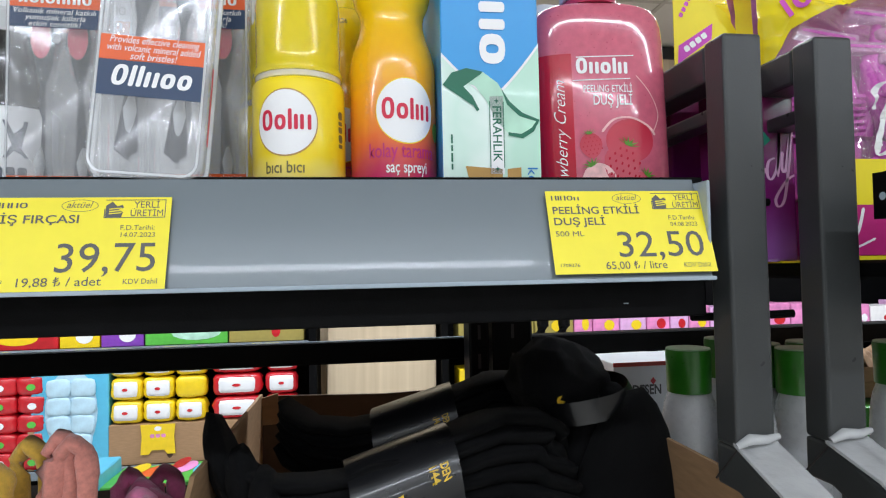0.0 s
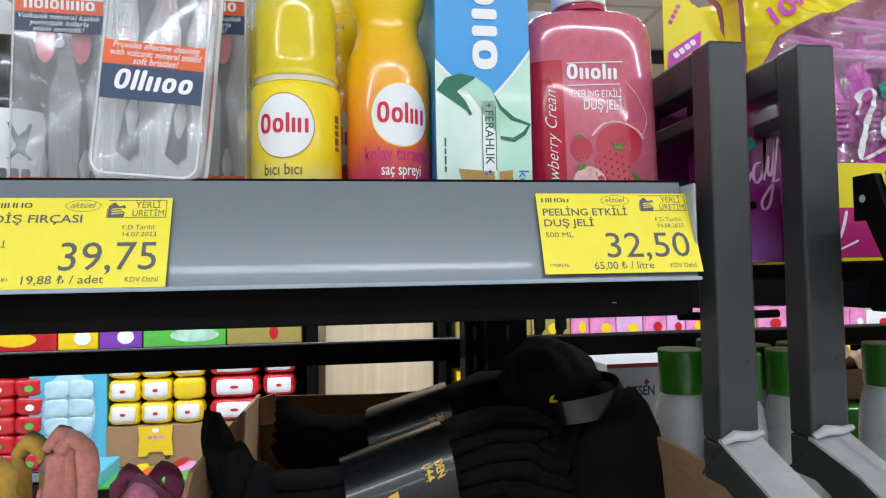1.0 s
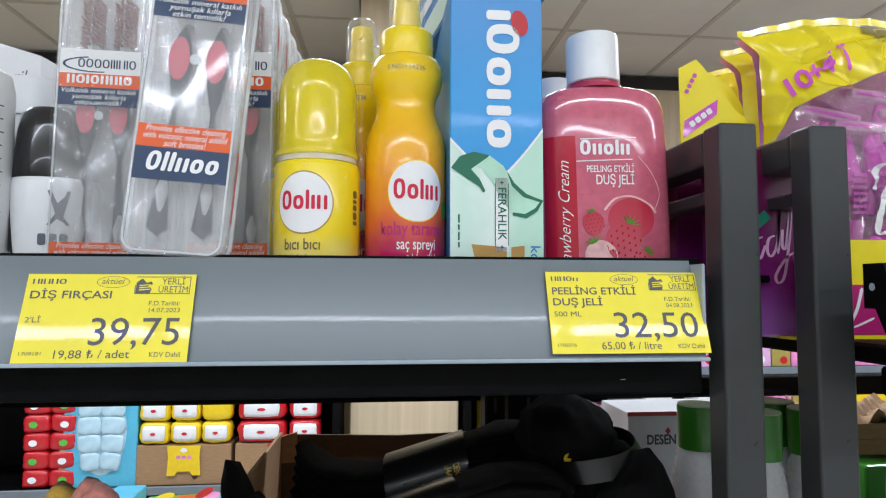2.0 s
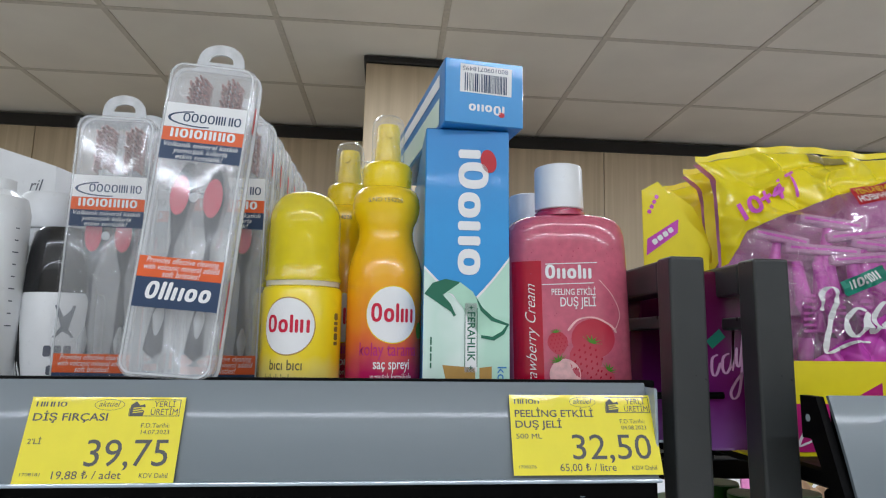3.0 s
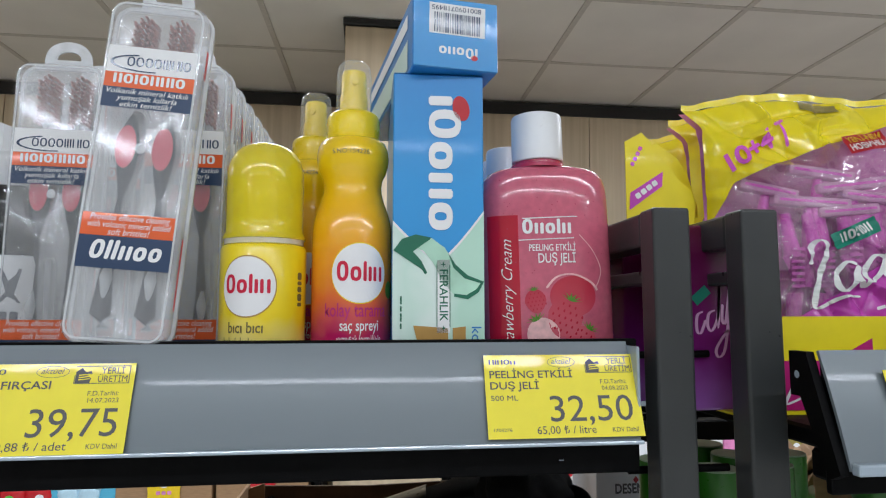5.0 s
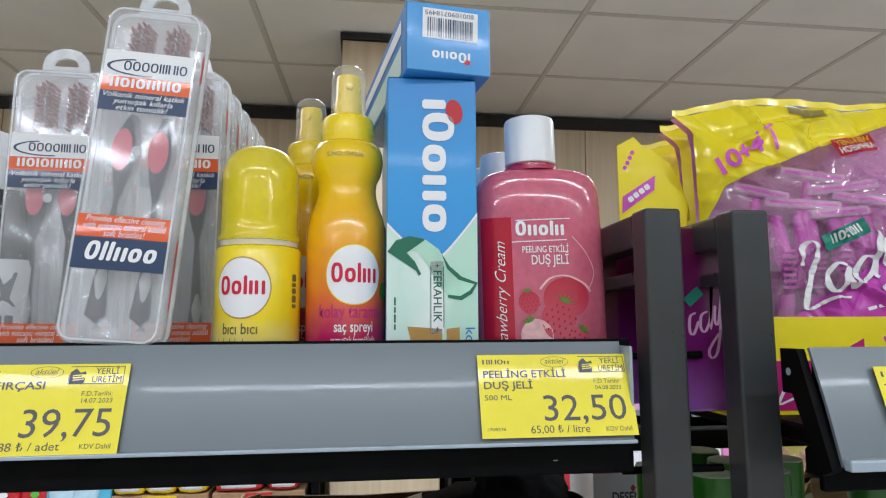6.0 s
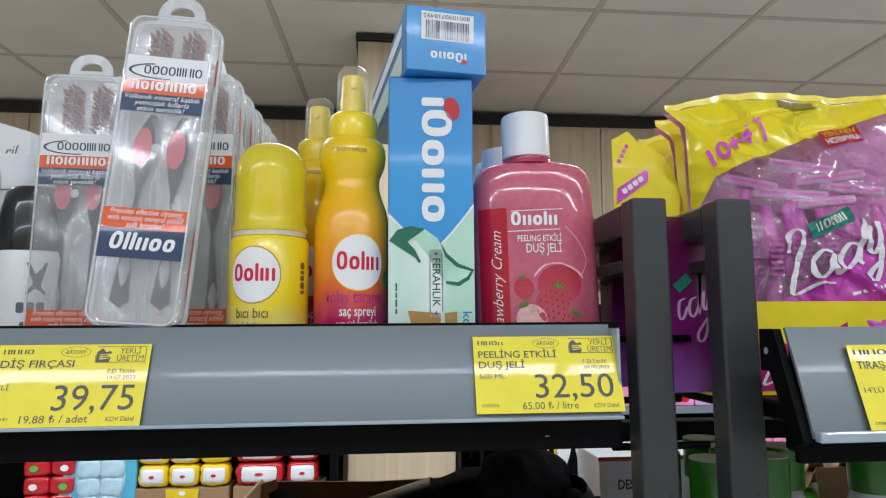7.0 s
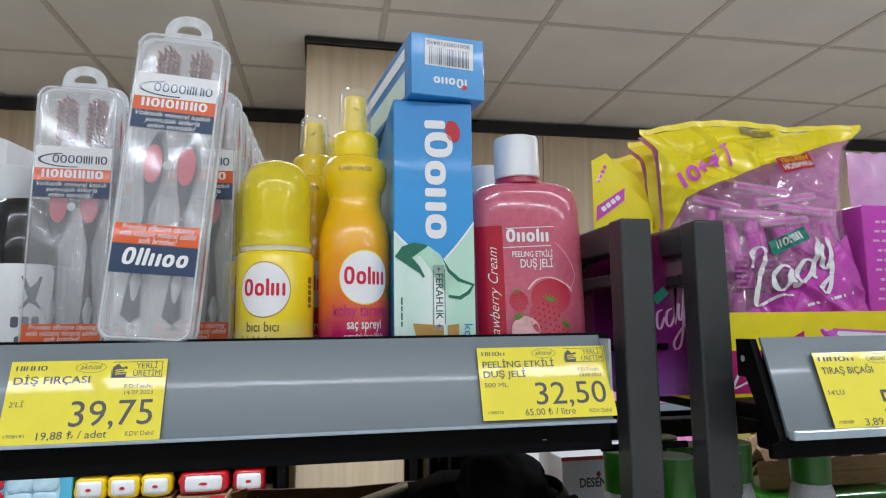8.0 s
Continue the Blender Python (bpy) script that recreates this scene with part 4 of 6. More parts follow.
# ---- toothpaste cartons ----
def toothpaste(m, label, end=False):
    ob = thing("toothpaste_carton", m, label, "toothpaste box", "toothpaste cartons")
    W, D, H = 0.0600, 0.046, 0.1935
    part("carton", box(-W / 2, W / 2, 0, D, 0, H, 0.0008, 1), "box_blue", ob)
    on, on2, on3, on4 = (on_front(0.0, l) for l in (0.0003, 0.0005, 0.0007, 0.0009))
    wave = [(-0.03 + 0.06 * i / 16, 0.069 + 0.026 * abs(i / 16 - 0.52) ** 1.3 * 2.3 + (0.010 if i > 8 else 0) * (i - 8) / 8) for i in range(17)]
    part("mint_print", place(flat([(-0.0299, 0.0005)] + [(0.0299, 0.0005)] + wave[::-1], 0), on), "box_mint", ob, "pale mint green print")
    rim = [(x, z) for x, z in wave] + [(x, z - 0.0022 - 0.02 * abs(x) * 0.06) for x, z in wave[::-1]]
    part("white_line", place(flat(rim, 0), on2), "white_print", ob)
    leaf = [(-0.0295, 0.0690), (-0.024, 0.0765), (-0.015, 0.0795), (-0.005, 0.0775), (0.004, 0.071), (0.010, 0.061), (0.018, 0.0535), (0.0292, 0.0495), (0.026, 0.0425), (0.019, 0.0385), (0.010, 0.0405), (0.003, 0.048), (-0.003, 0.060), (-0.010, 0.069), (-0.019, 0.0715)]
    part("leaf", place(flat(leaf, 0), on3, (0, 0.006)), "leaf_light", ob)
    edge = [(-0.0295, 0.0690), (-0.024, 0.0765), (-0.015, 0.0795), (-0.005, 0.0775), (-0.006, 0.0762), (-0.015, 0.0778), (-0.023, 0.0745), (-0.0285, 0.0685), (-0.019, 0.0668), (-0.013, 0.0600), (-0.009, 0.0535), (-0.0075, 0.0545), (-0.0115, 0.0625), (-0.0175, 0.0690)]
    part("leaf_edge", place(flat(edge, 0), on4, (0, 0.006)), "dark_green", ob)
    edge2 = [(0.006, 0.0680), (0.011, 0.0600), (0.019, 0.0530), (0.0297, 0.0490), (0.026, 0.0420), (0.019, 0.0375), (0.010, 0.0392), (0.010, 0.0412), (0.018, 0.0402), (0.0245, 0.0440), (0.0275, 0.0480), (0.017, 0.0510), (0.0095, 0.0580)]
    part("leaf_edge", place(flat(edge2, 0), on4, (0, 0.006)), "dark_green", ob)
    wp = part("word_panel", place(sheet(0.0085, 0.047), on3, (0.0030, 0.0455)), "white_print", ob)
    part("panel_line", place(sheet(0.0005, 0.040), on4, (-0.0012, 0.0457)), "dark_green", wp)
    part("panel_line", place(sheet(0.0005, 0.040), on4, (0.0072, 0.0457)), "dark_green", wp)
    part("lettering", place(fit_words("FERAHLIK", 0.0335, 0.0052, bold=0.0001), on4, (0.0006, 0.0460), -90), "dark_green", wp)
    for z in (0.0660, 0.0250):
        part("star", place(flat([(0, 0.0018), (0.0004, 0.0004), (0.0018, 0), (0.0004, -0.0004), (0, -0.0018), (-0.0004, -0.0004), (-0.0018, 0), (-0.0004, 0.0004)]), on4, (0.0030, z)), "dark_green", ob)
    part("gold_print", place(flat([(-0.0165, 0.0262), (0.006, 0.0245), (0.006, 0.0), (-0.010, 0.0)], 0), on3, (0, 0.0005)), "gold", ob)
    part("gold_print", place(flat([(0.009, 0.0245), (0.0175, 0.0255), (0.0175, 0.0), (0.009, 0.0)], 0), on3, (0, 0.0005)), "gold", ob)
    part("lettering", place(fit_words("kor", 0.0145, 0.0062), on3, (0.0215, 0.0185), -90), "box_blue_dark", ob)
    part("fine_print", place(bars([2, 3, 2, 3], 0.0011, 0.6, 0, 0, 0.021), on3, (-0.0245, 0.035), 90), "dark_green", ob)
    # wordmark as plain white bars, read from above downwards, and a red drop
    part("wordmark", place(mark("iOono", 0.090, 0.0160, 0.30, gap=0.12), on3, (0.0013, 0.1335), -90), "white_print", ob)
    part("logo_drop", place(flat(disc(0, 0, 0.0056, 0.0086, 26)), on3, (0.0150, 0.1705), 12), "red_print", ob)
    # blue end flap with a bar code
    top = lambda lift: (lambda u, v: (u, v, H + lift))
    part("end_flap", place(sheet(W - 0.001, D - 0.001), top(0.0002), (0, D / 2)), "box_blue_dark", ob)
    return ob


tp = toothpaste(pose(0.0928, 0.0125, Z), "blue and mint toothpaste carton standing on end")
for k in range(1, 5):
    copy_thing(tp, pose(0.0928 + 0.0008 * k, 0.0125 + 0.0475 * k, Z))


def lying_carton(m):
    ob = thing("toothpaste_carton", m, "blue toothpaste carton lying on top of standing cartons, bar code outward", "toothpaste box", "toothpaste cartons")
    W, H, L = 0.0585, 0.0480, 0.19
    part("carton", box(-W / 2, W / 2, 0, L, 0, H, 0.0008, 1), "box_blue_dark", ob)
    on, on2, on3 = (on_front(0.0, l) for l in (0.0003, 0.0005, 0.0007))
    part("end_flap", place(sheet(W - 0.0012, H - 0.0012), on, (0, H / 2)), "box_blue", ob)
    cf = part("code_field", place(sheet(0.0385, 0.0210), on2, (0.0010, 0.0335), -1), "white_print", ob)
    random.seed(5)
    bm = bmesh.new()
    x = -0.0155
    while x < 0.0165:
        w = random.choice((0.00035, 0.0005, 0.0008, 0.0011))
        merge(bm, sheet(w, 0.0135, x + w / 2, 0, 1))
        x += w + random.choice((0.0004, 0.0006, 0.0009))
    bc = part("bar_code", place(bm, on3, (0.0005, 0.0308), -1), "navy_print", cf)
    part("lettering", place(fit_words("8001090718495", 0.034, 0.0031), on3, (0.0005, 0.0425), 180), "navy_print", cf)
    tagged(bc, kind="stuff")
    part("wordmark", place(mark("iOono", 0.0265, 0.0052, 0.28), on2, (0.0015, 0.0125), 180), "white_print", ob)
    part("logo_drop", place(flat(disc(0, 0, 0.0024, 0.0019, 16)), on2, (0.0125, 0.0085)), "red_print", ob)
    side = lambda u, v: (-W / 2 - 0.0004, u, v)
    part("side_print", place(sheet(0.17, 0.020), side, (0.1, 0.013)), "box_mint", ob, "pale mint print")
    part("side_print", place(sheet(0.17, 0.010), side, (0.1, 0.036)), "white_print", ob, "white print")
    return ob


lying_carton(pose(0.1035, 0.0045, Z + 0.1945, 0, 0, 8))


# ---- shower gel ----
def gel_bottle(m, label):
    ob = thing("shower_gel_bottle", m, label, "shower gel", "pink shower gel bottles")
    HW, HD = 0.0470, 0.0215

    def section(k, ky, z):
        """Rounded slab section: flat front, round flanks."""
        return [(HW * k * math.copysign(abs(math.cos(a)) ** 0.62, math.cos(a)), HD * ky * math.copysign(abs(math.sin(a)) ** 0.75, math.sin(a)), z) for a in (2 * math.pi * i / 56 for i in range(56))]

    levels = [(0.93, 0.90, 0.0), (0.985, 0.97, 0.002), (1.0, 1.0, 0.006), (1.0, 1.0, 0.05), (0.995, 1.0, 0.09), (0.985, 1.0, 0.115), (0.97, 0.99, 0.1245), (0.93, 0.97, 0.1315), (0.86, 0.93, 0.1362), (0.75, 0.86, 0.1388), (0.60, 0.78, 0.1402), (0.42, 0.70, 0.1412)]
    part("body", loft([section(*l) for l in levels]), "gel", ob, "translucent pink gel in a clear bottle", 40)
    part("neck", lathe([(0.0200, 0.1405), (0.0195, 0.1435), (0.0168, 0.1445), (0.0168, 0.148)], 40), "gel_neck", ob, "dark pink neck", 40).matrix_basis = pose(-0.003, 0, 0)
    part("cap", lathe([(0.0178, 0.1455), (0.0186, 0.1462), (0.0184, 0.178), (0.0176, 0.1802), (0.015, 0.1812), (0.002, 0.1815)], 48), "white", ob, "smooth white flip cap", 40).matrix_basis = pose(-0.003, 0, 0.0006)
    front = lambda lift: (lambda u, v: (u, -HD * (1 - min(1, abs(u / HW) ** (1 / 0.62) ) ** 2) ** 0.375 - lift, v))
    on, on2, on3 = front(0.0003), front(0.0006), front(0.0009)
    put = lambda name, bm, at, mat, lift=on2, turn=0.0: part(name, place(bm, lift, at, turn), mat, ob)
    put("label_strip", sheet(0.0200, 0.104, nx=12), (-0.0340, 0.052), "gel_red", on)
    put("lettering", fit_words("Strawberry Cream", 0.082, 0.0072, shear=0.45, bold=-0.0001), (-0.0290, 0.046), "white_print", on2, 90)
    put("wordmark", mark("Onoln", 0.0345, 0.0078, 0.30), (-0.0040, 0.0945), "white_print")
    put("logo_line", sheet(0.0390, 0.0007), (-0.0015, 0.1022), "white_print", on2, 2)
    put("logo_line", sheet(0.0390, 0.0007), (-0.0045, 0.0868), "white_print", on2, 2)
    put("lettering", fit_words("PEELING ETKİLİ", 0.0330, 0.0045, bold=0.0001), (-0.0005, 0.0785), "white_print")
    put("lettering", fit_words("DUŞ JELİ", 0.0265, 0.0066, bold=0.0001), (0.0025, 0.0700), "white_print")
    # printed strawberries
    def berry(cx, cz, r, turn, pale=False):
        o = [(r * (math.cos(a) * (1 - 0.22 * max(0, -math.sin(a)))), r * 1.12 * math.sin(a)) for a in (2 * math.pi * i / 24 for i in range(24))]
        put("strawberry_print", flat(o, 2), (cx, cz), "berry_pale" if pale else "berry", on2, turn)
        bm = bmesh.new()
        if not pale:
            for i in range(-2, 3):
                for j in range(-2, 3):
                    if (i * i + j * j) < 6:
                        merge(bm, flat(disc((i + 0.5 * (j % 2)) * r * 0.36, j * r * 0.36, r * 0.06, r * 0.09, 6)))
            put("seed_print", bm, (cx, cz), "gel_red", on3, turn)
        bm = bmesh.new()
        for k in range(6):
            a = radians(25 + 26 * k)
            merge(bm, flat([(-0.12 * r, 0), (0.12 * r, 0), (0.75 * r * math.cos(a), 0.5 * r * math.sin(a))]))
        put("calyx_print", bm, (cx - math.sin(radians(turn)) * r, cz + math.cos(radians(turn)) * r), "calyx", on3, turn)

    put("bubble_print", flat(disc(0, 0, 0.0165, 0.0145, 30), 2), (0.0130, 0.0460), "berry", on)
    berry(-0.0136, 0.0430, 0.0075, 8)
    berry(0.0165, 0.0130, 0.0115, -35)
    berry(0.0065, 0.0310, 0.0125, -22)
    berry(-0.0085, 0.0190, 0.0115, 25, True)
    put("splash_print", ribbon([(-0.006, 0.052), (0.002, 0.060), (0.014, 0.0615), (0.026, 0.056), (0.031, 0.050)], 0.0005, 0.0009), (0, 0), "berry_pale", on2)
    put("outline_print", ribbon([(0.019, 0.090), (0.029, 0.078), (0.0345, 0.064), (0.030, 0.052)], 0.00025, 0.0003), (0, 0), "berry_pale", on)
    random.seed(8)
    bm = bmesh.new()
    for k in range(90):
        u, v, r = random.uniform(-0.038, 0.038), random.uniform(0.062, 0.132), random.uniform(0.0002, 0.00045)
        merge(bm, flat(disc(u, v, r, n=6)))
    put("specks", bm, (0, 0), "speck", on)
    return ob


gel = gel_bottle(pose(0.1755, 0.0490, Z + 0.0008, 0, -1.2, 0) @ Matrix.Diagonal((1, 1, 0.976, 1)), "pink strawberry shower gel bottle with a white cap")
for x, y in ((0.1715, 0.147), (0.1725, 0.196)):
    copy_thing(gel, pose(x, y, Z))

# ---- razor bags in their display carton ----
def film(u0, u1, v0, v1, where, nu=24, nv=24):
    bm = bmesh.new()
    g = [[bm.verts.new(where(u0 + (u1 - u0) * i / nu, v0 + (v1 - v0) * j / nv)) for i in range(nu + 1)] for j in range(nv + 1)]
    for j in range(nv):
        for i in range(nu):
            bm.faces.new((g[j][i], g[j][i + 1], g[j + 1][i + 1], g[j + 1][i]))
    return bm


def razor_bag(m, label, seed=0.0, detail=True):
    """A puffed film bag 160 mm wide and 215 mm tall, its top seal flaring out: origin at the middle of its front bottom edge."""
    ob = thing("razor_bag", m, label, "razor bag", "bags of razors")
    H = 0.214

    def edges(v):
        """Left and right outline at a height: the right side leans in, the seal flares."""
        flare = max(0.0, (v - 0.196) / 0.018)
        left = -0.078 - 0.002 * v / H - 0.014 * flare ** 1.4
        right = 0.084 - 0.100 * v - 0.0950 * max(0.0, v - 0.06) + 0.0300 * max(0.0, v - 0.13) / 0.084 + 0.012 * flare ** 1.4
        return left, right

    rnd = random.Random(40 + int(seed))
    creases = []
    for k in range(70 if detail else 16):
        cu, cv = rnd.uniform(-0.078, 0.07), rnd.uniform(0.05, H - 0.006)
        an = rnd.choice((-0.95, -0.8, -1.15, 0.35, 1.2, -0.2)) + rnd.uniform(-0.3, 0.3)
        long = rnd.random() < 0.3
        creases.append((cu, cv, math.cos(an), math.sin(an), rnd.uniform(0.03, 0.062) if long else rnd.uniform(0.010, 0.028), rnd.uniform(0.0012, 0.0026), rnd.uniform(0.0016, 0.0040), rnd.uniform(-7, 7)))

    def crease(u, v):
        """Sharp folds pressed into the film."""
        d = 0.0
        for cu, cv, ca, sa, ln, wd, dp, bow in creases:
            a = (u - cu) * ca + (v - cv) * sa
            if abs(a) < ln:
                b = (v - cv) * ca - (u - cu) * sa - bow * a * a
                if abs(b) < 4 * wd:
                    d += dp * (1 - (a / ln) ** 2) * math.exp(-abs(b) / wd)
        return d

    def front(u, v, lift=0.0):
        left, right = edges(v)
        f = min(1.0, max(-1.0, (2 * u - left - right) / (right - left)))
        edge = max(0.0, 1 - abs(f) ** 3)
        top = max(0.0, 1 - (v / H) ** 5)
        puff = 0.028 * edge ** 0.7 * top ** 0.8
        rg = abs(noise.noise(Vector((u * 22 + v * 34, v * 16 - u * 20, 1 + seed))))
        wr = 0.0045 * max(0.0, 0.25 - rg) * 4 - 0.001 + 0.0022 * noise.noise(Vector((u * 38 + seed, v * 30, seed))) + 0.0020 * noise.noise(Vector((u * 18 + v * 42, v * 12 - u * 30, 4 + seed)))
        sag = (0.006 * (1 - min(1.0, abs(u + 0.03) / 0.055) ** 2) - 0.003) * (v / H) ** 6
        return (u, -puff - wr * (0.4 + edge) + crease(u, v) * (0.35 + 0.65 * edge) - lift, v + sag)

    def across(f, v):
        left, right = edges(v)
        return left + (right - left) * f

    NU = 150 if detail else 40
    band = lambda u: 0.1785 + 0.41 * u - 0.018 * min(1.0, max(0.0, (-0.064 - u) / 0.012))
    low = lambda u: max(0.034, 0.081 + 0.64 * u)
    span = lambda lo, hi, lift, nv: film(0, 1, 0, 1, lambda f, w: front(across(f, lo(across(f, 0.12)) + (hi(across(f, 0.12)) - lo(across(f, 0.12))) * w), lo(across(f, 0.12)) + (hi(across(f, 0.12)) - lo(across(f, 0.12))) * w, lift), NU, nv)
    part("bag_back", film(0, 1, 0, H, lambda f, v: (across(f, v), 0.012 - 0.010 * abs(f - 0.5), front(across(f, v), v)[2]), 12, 16), "bag_inside", ob, "dark magenta film", 60)
    part("bag_front", span(lambda u: low(u) - 0.003, lambda u: band(u) + 0.002, 0.0, NU * 2 // 3), "bag_pink", ob, "clear pink film with folds", 60)
    part("bag_top", span(band, lambda u: H, 0.0004, NU // 2), "bag_yellow", ob, "shiny yellow film header", 60)
    part("bag_print", span(lambda u: 0.002, low, 0.0006, NU // 2), "bag_mauve", ob, "glossy magenta printed film", 60)
    part("seal", film(0, 1, H, H + 0.005, lambda f, v: (across(f, H), front(across(f, H), H)[1] * 0.2 - 0.0005 + 0.001 * math.sin(f * 48), front(across(f, H), v)[2]), 60, 2), "bag_yellow", ob, "", 60)
    if not detail:
        return ob
    for u, v, turn, wd in ((-0.012, 0.1385, 5, 0.026), (-0.040, 0.1480, 14, 0.020), (0.016, 0.1500, -6, 0.024), (-0.004, 0.1590, 10, 0.022), (0.030, 0.1410, 8, 0.022), (0.012, 0.1320, -4, 0.020)):
        hd = part("razor_head", box(-wd, wd, 0, 0.010, -0.0036, 0.0036, 0.0018, 2), "razor_clear", ob, "clear pink razor head guard")
        hd.matrix_basis = pose(u, -0.014, v, 0, turn, 0)
        part("blade_slot", box(-wd * 0.86, wd * 0.86, -0.0006, 0.0004, -0.0010, 0.0008), "razor", hd, "dark magenta blade slot")
        part("razor_handle", tube([(0, 0.006, -0.003), (0.001, 0.006, -0.025), (0.0, 0.005, -0.06)], [0.003, 0.005, 0.0045], 10), "razor", ob, "magenta razor handle", 60).matrix_basis = pose(u, -0.012, v, 0, turn, 0)
    for k in range(10):
        x = -0.066 + 0.0125 * k
        lean = 0.006 * math.sin(2.1 * k)
        part("razor_handle", tube([(x, -0.004, 0.040), (x + lean, -0.012, 0.075), (x + 1.6 * lean, -0.013, 0.100), (x + 2 * lean, -0.007, 0.130)], [0.004, 0.0056, 0.0060, 0.0036], 10), "razor", ob, "magenta razor handle", 60)
        bm = bmesh.new()
        for q in range(7):
            merge(bm, box(x + lean - 0.0042 + 0.0003 * q, x + lean + 0.0042 + 0.0003 * q, -0.0192, -0.0172, 0.078 + 0.0042 * q, 0.080 + 0.0042 * q))
        part("grip_ribs", bm, "razor", ob, "moulded grip ribs")
    on = lambda lift: (lambda u, v: front(u, v, lift))
    part("lettering", place(fit_words("10+4", 0.037, 0.0125, shear=0.25, bold=0.0003), on(0.0026), (-0.0500, 0.1690), 30), "razor", ob)
    part("razor_print", place(ribbon([(-0.0335, 0.194), (-0.030, 0.190), (-0.0275, 0.176)], 0.0007, 0.0010), on(0.0026)), "razor", ob)
    part("razor_print", place(ribbon([(-0.0375, 0.190), (-0.0275, 0.1965)], 0.0011, 0.0011), on(0.0026)), "razor", ob)
    part("badge", place(sheet(0.0275, 0.0140, nx=8, ny=4), on(0.0026), (0.0232, 0.1790), 13), "red_print", ob, "red badge")
    part("lettering", place(fit_words("YENİ-NEW", 0.0245, 0.0046, bold=0.0002), on(0.0042), (0.0228, 0.1800), 13), "gold_print", ob)
    part("lettering", place(fit_words("НОВИНКА", 0.0245, 0.0046, bold=0.0002), on(0.0042), (0.0240, 0.1738), 13), "white_print", ob)
    part("badge", place(sheet(0.0290, 0.0108, nx=8, ny=4), on(0.0026), (0.0055, 0.1130), 24), "teal", ob, "teal badge")
    part("wordmark", place(mark("HOHOH", 0.019, 0.0046, 0.30), on(0.0042), (0.0060, 0.1130), 24), "white_print", ob)
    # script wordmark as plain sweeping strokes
    for pts in (((-0.0161, 0.0925), (-0.0180, 0.1007), (-0.0139, 0.1075), (-0.0077, 0.1062), (-0.0071, 0.0993), (-0.0120, 0.0842), (-0.0166, 0.0677), (-0.0153, 0.0636), (-0.0085, 0.0663), (0.0010, 0.0710), (0.0118, 0.0710)), ((0.0118, 0.0925), (0.0050, 0.0938), (-0.0009, 0.0870), (-0.0023, 0.0787), (0.0010, 0.0746), (0.0078, 0.0801), (0.0126, 0.0910), (0.0113, 0.0814), (0.0132, 0.0773), (0.0167, 0.0810)), ((0.0294, 0.0966), (0.0227, 0.0980), (0.0172, 0.0910), (0.0167, 0.0828), (0.0205, 0.0810), (0.0267, 0.0883), (0.0302, 0.1007), (0.0335, 0.1158), (0.0294, 0.0980), (0.0286, 0.0870), (0.0313, 0.0842)), ((0.0362, 0.1103), (0.0343, 0.1007), (0.0362, 0.0925), (0.0403, 0.0938), (0.0449, 0.1144), (0.0433, 0.1007), (0.0422, 0.0842), (0.0384, 0.0732), (0.0340, 0.0746), (0.0362, 0.0801), (0.0422, 0.0856))):
        part("brand_stroke", place(ribbon(pts, 0.0006, 0.0018), on(0.0026), (-0.006, 0)), "white_print", ob)
    part("sticker", place(sheet(0.0240, 0.0070, nx=8, ny=3), on(0.0016), (-0.0005, 0.2080), -6), "sticker_tan", ob, "brown tape sticker")
    part("fine_print", place(bars([3, 5, 3, 4], 0.0022, 0.6, 0, 0, 0.040), on(0.0014), (0.0350, 0.0680), 14), "white_print", ob)
    return ob


BZ = 1.358
BAG = Matrix.Diagonal((1.09, 1.09, 1.09, 1))
razor_bag(pose(0.3952, 0.0464, BZ + 0.001, -3, 0, -12) @ BAG, "yellow and magenta film bag of disposable razors standing in a carton")
razor_bag(pose(0.4080, 0.086, BZ + 0.003, -3, -1, -12) @ BAG, "yellow and magenta film bag of disposable razors in a row", 3.0, False)
razor_bag(pose(0.4180, 0.140, BZ + 0.003, -3, -2, -12) @ BAG, "yellow and magenta film bag of disposable razors in a row", 6.0, False)
# display carton
cart = thing("display_carton", pose(0, 0, 0), "yellow and purple card display carton holding razor bags", "carton")
CF = 0.0100
part("front_panel", box(0.2960, 0.56, CF, CF + 0.002, BZ, 1.4240), "card_yellow", cart, "yellow card front")
part("bottom_panel", box(0.2960, 0.56, CF + 0.0022, 0.25, BZ - 0.001, BZ + 0.0005), "card_yellow", cart)
part("print_panel", box(0.3170, 0.370, CF - 0.0006, CF - 0.0002, BZ + 0.003, BZ + 0.036), "magenta_print", cart, "magenta print")
part("brand_stroke", place(ribbon([(0.338, 1.392), (0.334, 1.378), (0.328, 1.366), (0.334, 1.367), (0.346, 1.372)], 0.0005, 0.0012), on_front(CF, 0.0010)), "white_print", cart)
part("badge", place(sheet(0.034, 0.0175), on_front(CF, 0.0004), (0.3080, 1.4085), 12), "bag_mauve", cart)
part("lettering", place(fit_words("NEW", 0.018, 0.0062, bold=0.0003), on_front(CF, 0.0009), (0.3135, 1.4105), 12), "gold_print", cart)
part("lettering", place(fit_words("НОВИНКА", 0.0300, 0.0058, bold=0.0003), on_front(CF, 0.0009), (0.3085, 1.4022), 12), "white_print", cart)
part("print_shape", place(flat([(-0.002, 0), (0.016, 0.009), (0.016, 0)], 0), on_front(CF, 0.0004), (0.3790, 1.4000)), "magenta_print", cart)
part("print_shape", place(flat([(0, 0), (0.004, 0.0075), (0.062, 0.004), (0.062, -0.004)], 0), on_front(CF, 0.0004), (0.4180, 1.4030)), "razor", cart)
